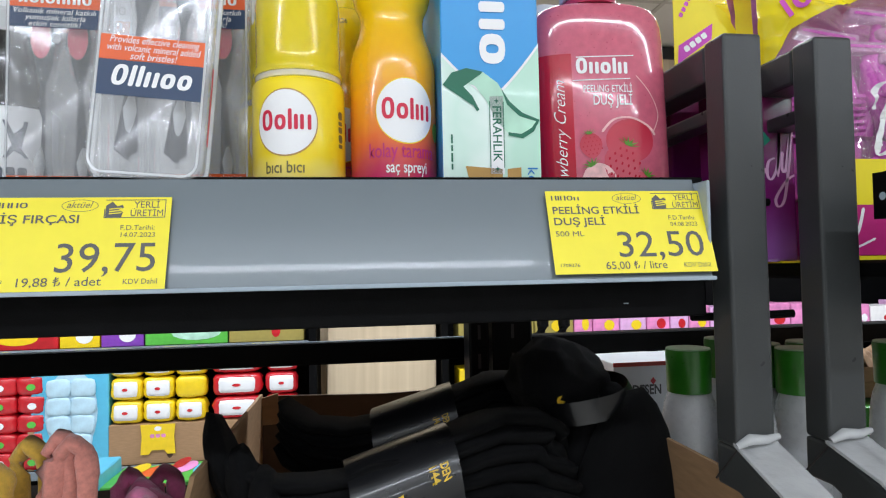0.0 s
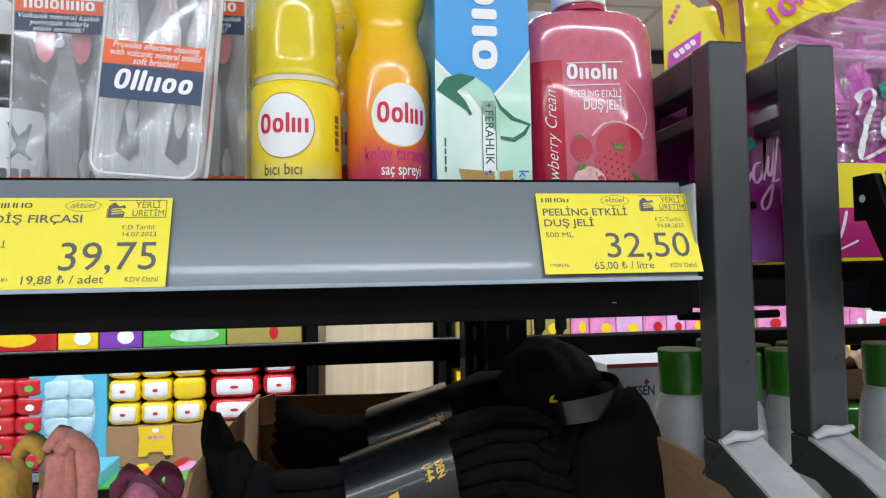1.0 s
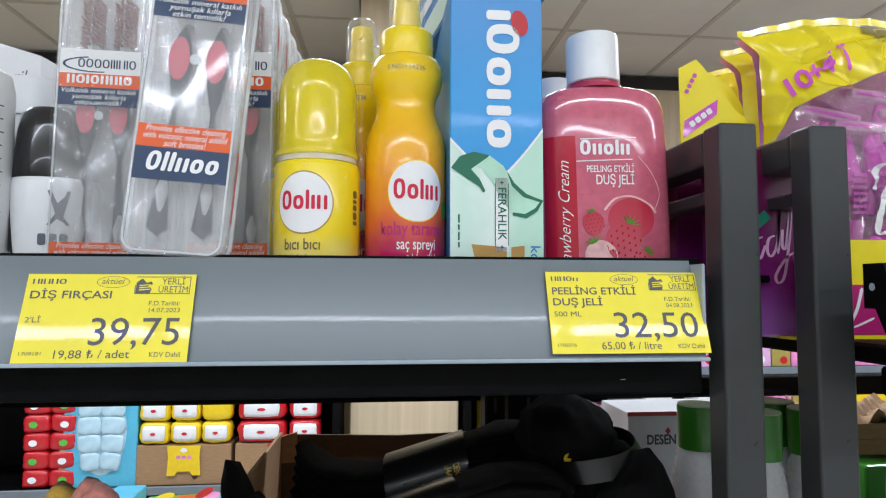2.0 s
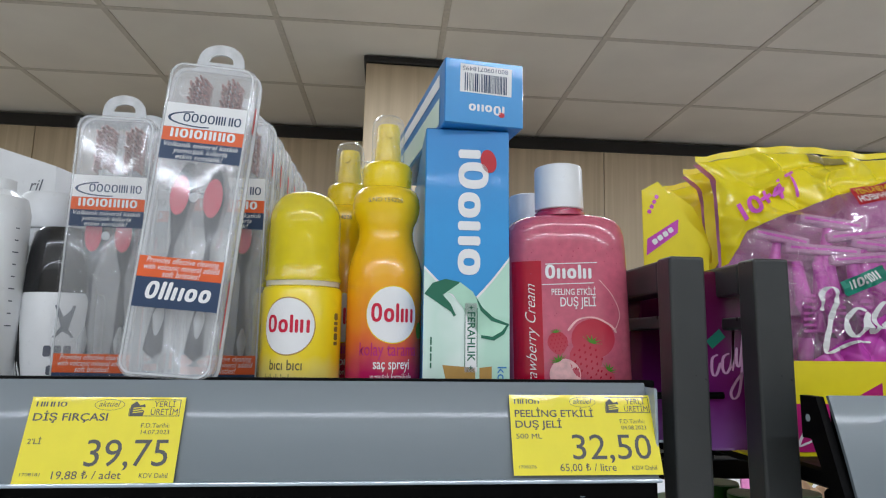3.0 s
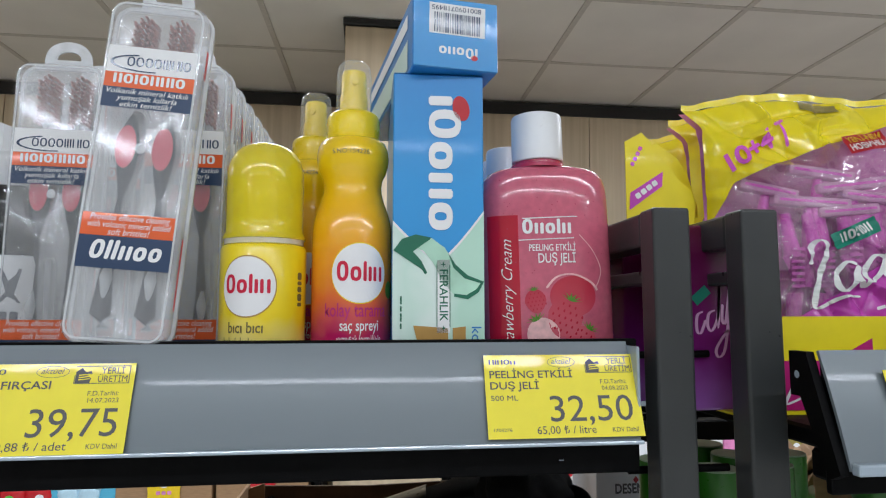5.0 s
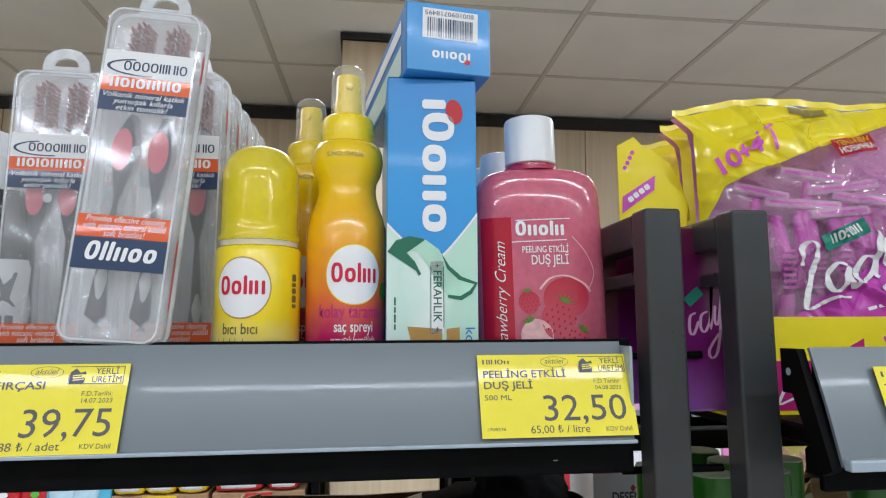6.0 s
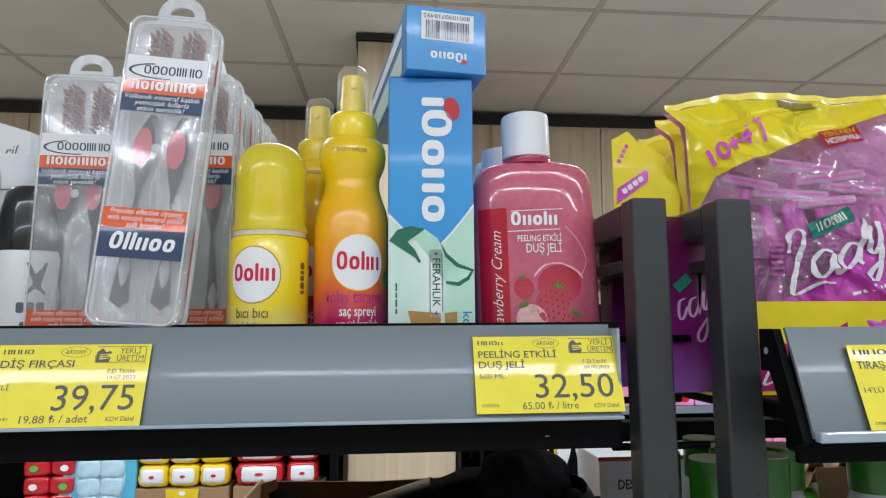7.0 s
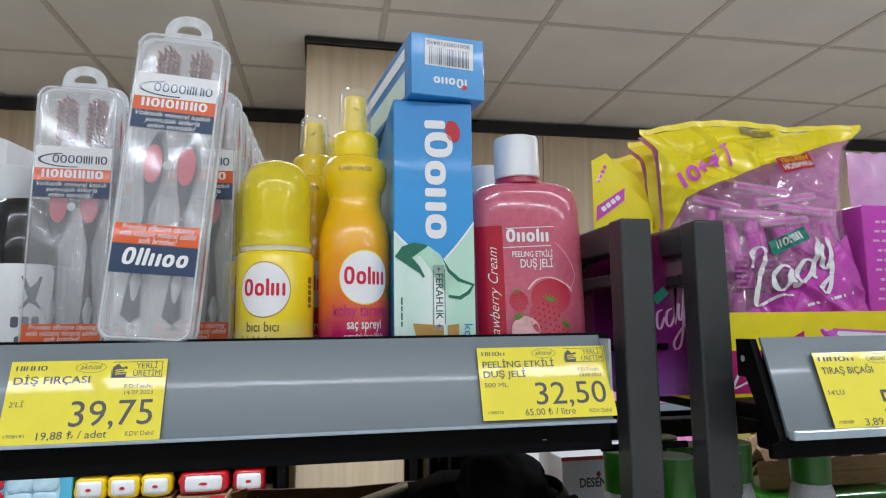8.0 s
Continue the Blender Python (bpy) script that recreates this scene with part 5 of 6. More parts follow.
part("print_shape", place(flat([(0.006, 0.0012), (0.008, 0.0052), (0.060, 0.0022), (0.060, -0.0018)], 0), on_front(CF, 0.0008), (0.4180, 1.4030)), "white_print", cart)
# purple bag, coloured darker for shade, and torn header card between the frames
inner = thing("razor_carton", pose(0.2515, 0.034, 0), "purple razor carton between the frames, shade put into its colour", "carton")
part("front", box(0, 0.058, 0, 0.022, 1.358, 1.490, 0.002, 2), "card_purple_shaded", inner)
for pts in (((0.0332, 1.4274), (0.0287, 1.4245), (0.0281, 1.4144), (0.0310, 1.4124), (0.0351, 1.4216)), ((0.0422, 1.4285), (0.0374, 1.4256), (0.0364, 1.4170), (0.0396, 1.4141), (0.0442, 1.4242), (0.0461, 1.4473), (0.0442, 1.4155)), ((0.0480, 1.4329), (0.0474, 1.4213), (0.0503, 1.4213), (0.0545, 1.4488), (0.0529, 1.4271), (0.0487, 1.4011), (0.0438, 1.3953), (0.0422, 1.4011), (0.0503, 1.4127), (0.0568, 1.4170))):
    part("brand_stroke", place(ribbon(pts, 0.0004, 0.0011), on_front(0, 0.0005)), "lilac", inner)
part("badge", place(sheet(0.014, 0.0075), on_front(0, 0.0004), (0.0320, 1.4390), 40), "teal", inner, "dark teal badge")
torn = thing("torn_carton", pose(0.2440, 0.0850, 0.004), "yellow carton with a torn header card", "carton")
# the body takes the same darkened purple
part("body", box(0.004, 0.064, 0.0014, 0.032, 1.354, 1.488, 0.001, 1), "card_purple_shaded", torn)
part("header", prism([(0.008, 1.490), (0.008, 1.5600), (0.022, 1.5678), (0.027, 1.563), (0.031, 1.5580), (0.036, 1.551), (0.041, 1.5445), (0.047, 1.536), (0.054, 1.528), (0.062, 1.522), (0.066, 1.512), (0.064, 1.490)], 0.0, 0.0012), "card_yellow", torn, "torn yellow card header")
part("header_back", prism([(0.030, 1.501), (0.030, 1.558), (0.040, 1.5625), (0.058, 1.550), (0.066, 1.537), (0.074, 1.510), (0.074, 1.501)], 0.012, 0.0132), "card_yellow", torn, "torn yellow card header")
part("badge", place(flat([(-0.016, -0.014), (0.012, 0.006), (0.013, 0.018), (-0.015, 0.0)], 0), on_front(0, 0.0005), (0.026, 1.518)), "bag_mauve", torn)
part("wordmark", place(bars([1, 1, 1, 1], 0.0045, 0.25, 0, 0, 0.022), on_front(0, 0.0009), (0.0245, 1.521), 36), "white_print", torn)
part("script_print", place(bars([1, 1, 1, 1], 0.0032, 0.4, 0, 0, 0.018), on_front(0, 0.0005), (0.017, 1.548), 62), "bag_mauve", torn)
pc = thing("purple_carton", pose(0.480, 0.030, BZ), "purple carton with fine white print beside the razor bags", "carton")
part("body", box(0, 0.12, 0, 0.08, 0, 0.160, 0.001, 1), "bag_mauve", pc)
for k in range(9):
    part("fine_print", place(bars([2, 3, 2], 0.0022, 0.6, 0, 0, 0.020 + 0.004 * (k % 3)), on_front(0, 0.0004), (0.022, 0.145 - 0.0085 * k)), "lilac", pc)
wb = thing("pink_bag", pose(0.560, 0.085, BZ), "pale pink film bag behind the purple carton", "bag")
part("film", film(-0.05, 0.06, 0, 0.22, lambda u, v: (u, -0.012 + 0.006 * noise.noise(Vector((u * 40, v * 40, 3))), v + 0.01 * noise.noise(Vector((u * 60, 0, 1)))), 20, 24), "lilac", wb, "", 60)

# ---- carton of black socks on the lower shelf ----
LZ = 1.075
carton = thing("sock_carton", pose(0, 0, LZ), "open brown cardboard carton filled with black socks", "carton")
part("left_wall", loft([[(x, 0.03, 0), (x, 0.50, 0), (x, 0.50, 0.127), (x, 0.12, 0.140), (x, 0.03, 0.085)] for x in (-0.1065, -0.1030)]), "cardboard", carton)
part("right_wall", loft([[(x, 0.03, 0), (x, 0.50, 0), (x, 0.50, 0.135), (x, -0.0 + 0.03, 0.135)] for x in (0.2725, 0.2760)]), "cardboard", carton)
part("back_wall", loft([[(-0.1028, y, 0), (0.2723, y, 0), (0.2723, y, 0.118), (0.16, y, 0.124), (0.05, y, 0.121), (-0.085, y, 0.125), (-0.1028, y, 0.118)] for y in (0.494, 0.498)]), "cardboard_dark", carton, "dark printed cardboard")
part("front_wall", box(-0.1028, 0.2723, 0.03, 0.0335, 0, 0.055), "cardboard", carton)
part("base", box(-0.1028, 0.2723, 0.0337, 0.4938, 0, 0.004), "cardboard", carton)
part("flap", loft([[(-0.1028, y, 0.124), (-0.083, y + 0.004, 0.129), (-0.083, y + 0.004, 0.09), (-0.1028, y, 0.09)] for y in (0.486, 0.4895)]), "cardboard", carton, "torn cardboard flap")


def sock_pack(m, layers, spread, band, label, seed=0.0, toes=0):
    """Folded socks stacked in layers, held by a glossy paper band."""
    ob = thing("sock_pack", m, label, "socks", "packs of black socks")
    for j in range(layers):
        dz = -spread * j
        pts = [(-0.106 - 0.002 * j, 0.0, 0.030 + 0.9 * dz), (-0.098, 0, 0.018 + dz), (-0.075, 0, 0.002 + dz), (-0.038, 0, -0.004 + dz), (0.0, 0.0, 0.0 + dz), (0.04, 0, 0.011 + dz), (0.078, 0.002, 0.022 + dz), (0.115, 0.006, 0.033 + 1.15 * dz), (0.150, 0.008, 0.030 + 1.25 * dz), (0.178, 0.006, 0.014 + 1.2 * dz), (0.186, 0.004, 0.0 + 1.2 * dz)]
        rr = [0.022, 0.034, 0.043, 0.048, 0.044, 0.042, 0.046, 0.052, 0.055, 0.046, 0.012]
        fine, fr = [], []
        for i in range(len(pts) - 1):
            for k in range(4):
                f = k / 4
                fine.append([a + (b - a) * f for a, b in zip(pts[i], pts[i + 1])])
                fr.append(rr[i] + (rr[i + 1] - rr[i]) * f)
        fine.append(list(pts[-1]))
        fr.append(rr[-1])
        for q in fine:
            q[2] += 0.0022 * noise.noise(Vector((q[0] * 40, j * 3 + seed, seed)))
            q[1] += 0.006 * noise.noise(Vector((q[0] * 22, j * 5 + seed, 7)))
        bm = tube(fine, fr, 20, 0.19)
        part("sock", bm, "sock", ob, "", 80)
    for k, (x, z, tall) in enumerate(((-0.108, 0.022, 0.040), (-0.092, 0.004, 0.030), (-0.076, -0.012, 0.028))[:toes]):
        part("sock", blob(0.0135, 0.030, tall, 22, 0.12, 7, seed + k), "sock", ob, "upturned toe", 80).matrix_basis = pose(x, -0.012 * k, z, 0, -14 + 9 * k, 0)
    if band:
        z0 = -spread * (layers - 1) / 2
        hh = spread * layers / 2 + 0.006
        ring = lambda x, z: [(x - 0.004 * math.sin(a), 0.051 * math.copysign(abs(math.cos(a)) ** 0.7, math.cos(a)), z + hh * math.copysign(abs(math.sin(a)) ** 0.8, math.sin(a))) for a in (2 * math.pi * i / 40 for i in range(40))]
        part("band", loft([ring(-0.010 + 0.0086 * i, z0 + 0.0022 * i) for i in range(11)], False), "band", ob, "glossy black paper band", 60)

        def on(u, v):
            a = math.pi + v / 0.045
            x = -0.010 + u
            return (x + 0.004 * math.sin(a) * 0, 0.0516 * -abs(math.cos(a)) ** 0.7, z0 + 0.256 * u - 0.0022 + (hh + 0.0005) * math.copysign(abs(math.sin(a)) ** 0.8, -math.sin(a)) * -1 * -1)
        part("lettering", place(fit_words("BEDEN", 0.019, 0.0062, bold=0.0003), on, (0.0700, 0.012), -82), "gold_print", ob)
        part("lettering", place(fit_words("41/44", 0.019, 0.0062, bold=0.0003), on, (0.0610, 0.012), -82), "gold_print", ob)
        part("lettering", place(fit_words("5X", 0.024, 0.014, bold=0.0003), on, (0.0260, -0.008), -82), "gold_print", ob)
        part("emblem", place(flat(disc(0, 0, 0.0058, 0.0044, 16)), on, (0.006, 0.034), 20), "gold_print", ob)
    return ob


sock_pack(pose(0.014, 0.185, 1.189, -14, -2, 3), 6, 0.0125, True, "pack of black socks with a glossy printed band in a carton", 0.0, 3)
sock_pack(pose(0.044, 0.335, 1.198, -6, -3, -6), 5, 0.0125, True, "pack of black socks with a glossy band behind another", 4.0)
stand = thing("sock_pack", pose(0.236, 0.215, LZ + 0.004), "pack of black socks standing on end in a carton", "socks", "packs of black socks")
for k in range(5):
    bm = blob(0.064 - 0.004 * abs(k - 2), 0.030, 0.170, 28, 0.08, 6, 3.0 + k)
    part("sock", bm, "sock", stand, "", 80).matrix_basis = pose(-0.004 * k, -0.05 + 0.026 * k, 0.002, 0, 3 - k, 0)
ring = lambda s, z, dx: [(dx + 0.047 * s * math.copysign(abs(math.cos(a)) ** 0.8, math.cos(a)), 0.056 * math.sin(a), z + 0.010 * math.cos(a)) for a in (2 * math.pi * i / 36 for i in range(36))]
part("band", loft([ring(1.0, 0.148, -0.014), ring(0.95, 0.158, -0.017), ring(0.88, 0.168, -0.020)], False), "band", stand, "glossy black paper band", 60)
part("emblem", place(flat(disc(0, 0, 0.005, 0.004, 12)), lambda u, v: (-0.048 + u, -0.036 + u * 0.5, 0.163 + v)), "gold_print", stand)
part("sock_top", blob(0.044, 0.06, 0.038, 28, 0.22, 9, 9.0), "sock", stand, "", 80).matrix_basis = pose(-0.034, 0.020, 0.172)

# ---- carton with bright knitted socks ----
knits = thing("sock_carton", pose(-0.33, 0.02, LZ), "brown cardboard carton of bright rolled socks", "carton")
part("back_wall", box(-0.10, 0.195, 0.30, 0.3035, 0, 0.062), "cardboard", knits)
part("right_wall", box(0.192, 0.1955, 0.0, 0.2995, 0, 0.070), "cardboard", knits)
part("base", box(-0.10, 0.1915, 0.0, 0.2995, 0, 0.004), "cardboard", knits)
part("flap", loft([[(x, y, z) for x, y, z in ((0.130, 0.0, 0.05), (0.180, 0.0, 0.05), (0.165, 0.004, 0.105))], [(x, y + 0.003, z) for x, y, z in ((0.130, 0.0, 0.05), (0.180, 0.0, 0.05), (0.165, 0.004, 0.105))]]), "cardboard", knits, "raised cardboard flap")


def knit(name_mat, pts, r, label, seed):
    ob = thing("knit_sock", pose(*pts[0]), label, "sock", "bright rolled socks")
    o = Vector(pts[0])
    fine, fr = [], []
    for a, b in zip(pts, pts[1:]):
        for k in range(5):
            p = Vector(a).lerp(Vector(b), k / 5) - o
            p += 0.005 * Vector((noise.noise(p * 30 + Vector((seed, 0, 0))), noise.noise(p * 30 + Vector((0, seed, 0))), noise.noise(p * 30 + Vector((0, 0, seed)))))
            fine.append(p)
    n = len(fine)
    fr = [r * (0.55 + 0.45 * math.sin(math.pi * min(1, (i + 1.5) / n))) for i in range(n)]
    part("knit", tube(fine, fr, 18, 0.55), name_mat, ob, "", 80)
    part("cuff", tube([fine[0] - Vector((0, 0, 0.001)), fine[1], fine[2]], [fr[0] * 1.05, fr[1] * 1.12, fr[2] * 1.02], 18, 0.6), name_mat, ob, "ribbed cuff", 80)


K0 = LZ + 0.012
random.seed(21)
C, MU, B, PL, PI = ("%s folded knitted sock in a carton" % c for c in ("coral pink", "mustard yellow", "petrol blue", "plum red", "pink"))
for mt, x, y, top, n, lab in (("knit_coral", -0.190, 0.107, 1.254, 2, C), ("knit_mustard", -0.212, 0.116, 1.248, 1, MU), ("knit_mustard", -0.222, 0.087, 1.240, 1, MU), ("knit_blue", -0.232, 0.066, 1.228, 3, B), ("knit_plum", -0.170, 0.190, 1.200, 3, PL), ("knit_plum", -0.150, 0.205, 1.198, 1, PL), ("knit_pink", -0.152, 0.140, 1.199, 2, PI)):
    for k in range(n):
        dx, dy = 0.011 * k, -0.009 * k + random.uniform(-0.003, 0.003)
        h = top - 0.005 * k
        knit(mt, [(x + dx - 0.010, y + dy, K0), (x + dx - 0.009, y + dy + 0.003, (K0 + h) / 2), (x + dx - 0.006, y + dy + 0.005, h - 0.013), (x + dx + 0.001, y + dy + 0.006, h - 0.003), (x + dx + 0.009, y + dy + 0.005, h - 0.010), (x + dx + 0.012, y + dy + 0.002, h - 0.030), (x + dx + 0.013, y + dy, K0 + 0.004)], 0.0095, lab, 3 * k + x * 40)

# flat bright pack on the far half of the lower shelf
pk = thing("picture_pack", pose(-0.265, 0.62, LZ - 0.036, 0, -3, -4), "flat pack with a bright green and orange print", "pack")
part("body", box(-0.085, 0.075, 0, 0.10, 0, 0.022, 0.002, 1), "pack_green", pk)
for k, (x, y, w, mt) in enumerate(((-0.02, 0.004, 0.05, "orange_print"), (0.02, 0.006, 0.03, "pack_pink"), (0.045, 0.003, 0.02, "pack_blue"), (-0.055, 0.008, 0.03, "pack_yellow"), (0.005, 0.012, 0.022, "pack_red"))):
    part("print", place(flat(disc(0, 0, w / 2, 0.0075, 12)), on_front(0, 0.0004 + 0.0002 * k), (x, y + 0.004)), mt, pk)
    part("print", place(flat(disc(0, 0, w / 2, 0.03, 12)), lambda u, v: (u, v, 0.0224 + 0.0002 * k), (x, 0.05 + 4 * y)), mt, pk)
solid("blue_pack", box(-0.39, -0.345, 0.62, 0.72, LZ - 0.040, LZ + 0.002, 0.002, 1), "pack_blue", "small blue carton on the far half of the shelf", "carton")

# ---- bottles left of the toothbrushes ----
def lotion(m, label):
    ob = thing("deodorant_bottle", m, label, "bottle", "white bottles with black caps")
    part("body", lathe([(0.027, 0), (0.030, 0.003), (0.030, 0.070), (0.0285, 0.0755)], 40), "white", ob, "white printed body", 40)
    part("cap", lathe([(0.0285, 0.0757), (0.0287, 0.078), (0.0255, 0.112), (0.0235, 0.123), (0.020, 0.1268), (0.004, 0.128)], 40), "black_gloss", ob, "glossy black tapered cap", 40)
    on = on_round(0.030, 0.0004)
    part("swoosh", place(flat([(-0.030, 0.07), (-0.024, 0.07), (-0.016, 0.03), (-0.010, 0.002), (-0.014, 0.002), (-0.022, 0.03)], 0), on), "black_gloss", ob, "black curved print")
    part("lettering", place(bars([1, 1, 1], 0.008, 0.3, 0, 0, 0.018), on, (0.012, 0.032)), "grey_lotion", ob)
    part("lettering", place(bars([1, 1], 0.007, 0.3, 0, 0, 0.012), on, (0.012, 0.018)), "grey_lotion", ob)
    part("mark", place(flat([(-0.006, 0.012), (0.008, 0.012), (0.004, -0.006), (0.008, -0.012), (-0.006, -0.012), (-0.001, -0.004)], 0), on, (0.014, 0.054)), "grey_lotion", ob)
    return ob


lo = lotion(pose(-0.216, 0.107, Z), "white bottle with a tapered glossy black cap")
copy_thing(lo, pose(-0.290, 0.107, Z))
tb = thing("cream_tube", pose(-0.258, 0.165, Z), "white plastic tube with a broad white cap", "tube")
part("body", lathe([(0.026, 0), (0.027, 0.003), (0.027, 0.13), (0.026, 0.134)], 32), "pearl", tb, "", 40)
part("cap", lathe([(0.0275, 0.1345), (0.0278, 0.137), (0.026, 0.163), (0.023, 0.1665), (0.004, 0.168)], 32), "white", tb, "white round cap", 40)
eb = thing("lotion_bottle", pose(-0.2585, 0.080, Z), "slim white bottle with fine grey marks", "bottle")
part("body", lathe([(0.022, 0), (0.0235, 0.003), (0.0235, 0.135), (0.021, 0.146), (0.012, 0.152), (0.012, 0.160)], 32), "white", eb, "", 40)
for k in range(9):
    part("mark", place(bars([1], 0.0009, 0, 0, 0, 0.003 if k % 3 else 0.005), on_round(0.0235, 0.0004), (0.028, 0.05 + 0.009 * k)), "grey_lotion", eb)
wc = thing("white_carton", pose(-0.347, 0.22, Z, 0, 0, -8), "plain white carton with grey lettering", "carton")
part("body", loft([[(-0.06, y, 0), (0.07, y, 0), (0.066, y, 0.206), (-0.06, y, 0.246)] for y in (0, 0.06)]), "white", wc)
part("lettering", place(fit_words("ril", 0.013, 0.011, shear=0.25), on_front(0, 0.0004), (0.048, 0.182)), "grey_lotion", wc)

# ---- bottles and cartons on the lower shelf beyond the frames ----
def shampoo(m, label):
    ob = thing("shampoo_bottle", m, label, "shampoo bottle", "white bottles with green caps")
    part("body", lathe([(0.027, 0), (0.0295, 0.004), (0.0300, 0.10), (0.0285, 0.125), (0.0255, 0.142), (0.0225, 0.150), (0.0210, 0.153)], 36, 1.05, 0.85), "pearl", ob, "pearly white plastic", 40)
    part("cap", lathe([(0.0222, 0.1532), (0.0226, 0.155), (0.0232, 0.196), (0.0228, 0.1982)], 36), "green_cap", ob, "green plastic cap", 40)
    part("cap_top", lathe([(0.0227, 0.1984), (0.0222, 0.1997), (0.004, 0.2)], 36), "pale_green", ob, "pale green cap top", 40)
    return ob


sh = shampoo(pose(0.366, 0.285, LZ - 0.006), "white shampoo bottle with a green cap on the lower shelf")
for x, y in ((0.404, 0.240), (0.458, 0.300), (0.470, 0.250), (0.520, 0.300), (0.455, 0.36), (0.605, 0.27)):
    copy_thing(sh, pose(x, y, LZ - 0.006, 0, 0, random.uniform(0, 360)))
dc = thing("white_carton", pose(0.352, 0.45, LZ), "white carton with black stencil lettering", "carton")
part("body", box(0, 0.17, 0, 0.1, 0, 0.154, 0.001, 1), "white", dc)
part("lettering", place(fit_words("DESEN", 0.040, 0.012, bold=0.0003), on_front(0, 0.0004), (0.046, 0.112)), "ink_grey", dc)
part("red_mark", place(flat([(0, 0.005), (0.004, 0.0), (0, -0.005), (-0.004, 0)]), on_front(0, 0.0004), (0.055, 0.129)), "red_print", dc)
part("top_edge", box(-0.0005, 0.1705, -0.0006, -0.0001, 0.149, 0.1545), "wipe_red", dc, "dark red edge")


def pulp_tray(m, label):
    ob = thing("pulp_tray", m, label, "tray", "stacked pulp trays")
    bm = bmesh.new()
    n, k = 42, 18
    W, D = 0.30, 0.13
    g = [[bm.verts.new((W * i / n, D * j / k, 0.045 + 0.014 * math.cos(2 * math.pi * i / 7) * math.cos(2 * math.pi * j / 6) + 0.002 * noise.noise(Vector((i * 0.7, j * 0.7, 0))))) for i in range(n + 1)] for j in range(k + 1)]
    for j in range(k):
        for i in range(n):
            bm.faces.new((g[j][i], g[j][i + 1], g[j + 1][i + 1], g[j + 1][i]))
    f = bmesh.ops.extrude_face_region(bm, geom=bm.faces[:])
    for v in f["geom"]:
        if isinstance(v, bmesh.types.BMVert):
            v.co.z -= 0.003
    part("moulded_top", bm, "cardboard", ob, "", 60)
    part("rim", box(0, W, -0.002, 0.0, 0.018, 0.040, 0.001, 1), "cardboard", ob)
    return ob


tray = pulp_tray(pose(0.655, 0.44, LZ + 0.096), "brown moulded pulp tray stacked on the lower shelf")
copy_thing(tray, pose(0.660, 0.445, LZ + 0.074))
gc = thing("green_crate", pose(0.650, 0.40, LZ), "dark green plastic crate under pulp trays", "crate")
part("body", box(0, 0.33, 0, 0.17, 0, 0.090, 0.004, 2), "green_cap", gc)

# ---- wall shelves across the aisle ----
WY, AX = 1.95, -0.042
def wall_unit(name_label, x0, x1, y, levels):
    un = thing("wall_shelf_unit", pose(x0 + AX, y, 0), name_label, "shelf unit", "wall shelf units")
    w = x1 - x0
    for z in levels:
        part("shelf_board", box(0.0, w, 0.012, 0.36, z - 0.03, z, 0.002, 1), "black_metal", un)
        part("price_strip", box(0.0, w, 0.0, 0.0115, z - 0.026, z + 0.002, 0.002, 1), "rail", un, "grey price strip")
    part("upright", box(w + 0.001, w + 0.028, 0.0, 0.36, 0.0, 1.5, 0.002, 1), "black_metal", un)
    part("upright", box(-0.028, -0.001, 0.0, 0.36, 0.0, 1.5, 0.002, 1), "black_metal", un)
    part("back_panel", box(0.0, w, 0.361, 0.37, 0.0, 1.5), "black_metal", un)
    return un


L1, L2 = 1.118, 0.720
wall_unit("black wall shelves full of sweets across the aisle", -1.75, -0.085, WY, (0.45, L2, L1))
wall_unit("black wall shelves of pink packs across the aisle", 0.42, 2.6, WY + 0.05, (0.45, 0.788, 1.096))
for x, w, mt, lab in ((-1.07, 0.055, "tag_yellow", "small yellow price tag"), (-0.78, 0.13, "tag_yellow", "small yellow price tag"), (-0.52, 0.09, "tag_yellow", "small yellow price tag"), (-0.23, 0.09, "tag_yellow", "small yellow price tag"), (-0.86, 0.03, "pack_pink", "small pink price tag"), (-0.68, 0.03, "pack_pink", "small pink price tag"), (-0.58, 0.03, "pack_pink", "small pink price tag"), (-0.44, 0.03, "pack_pink", "small pink price tag")):
    solid("shelf_tag", box(x + AX - w / 2, x + AX + w / 2, WY - 0.0022, WY - 0.0006, L1 - 0.022, L1 - 0.001), mt, lab + " on a shelf strip", "price tag", group="tags on the wall shelf")


def carton_at(x0, x1, z0, z1, mat, label, mark=None, y=WY + 0.02, d=0.12, mark_mat="white_print"):
    ob = thing("sweet_carton", pose(x0 + AX, y, z0), label, "carton", "cartons on the wall shelf")
    w, h = x1 - x0, z1 - z0
    part("body", box(0, w, 0, d, 0, h, 0.003, 1), mat, ob)
    if mark:
        part("print", place(flat(disc(0, 0, w * mark, h * 0.2, 16)), on_front(0, 0.0006), (w * 0.62, h * 0.33)), mark_mat, ob)
    return ob


for x0, x1, mt, lab, mk, mm in ((-1.24, -0.905, "pack_red", "red printed sweet carton", 0.2, "pack_yellow"), (-0.90, -0.775, "pack_yellow", "yellow printed sweet carton", 0.22, "white_print"), (-0.77, -0.635, "pack_purple", "purple printed sweet carton", 0.2, "white_print"), (-0.63, -0.36, "pack_green", "green printed sweet carton", 0.3, "leaf_light"), (-0.355, -0.10, "pack_olive", "olive gold printed sweet carton", 0.06, "pack_red")):
    carton_at(x0, x1, L1 + 0.0005, L1 + 0.12, mt, lab, mk, mark_mat=mm)

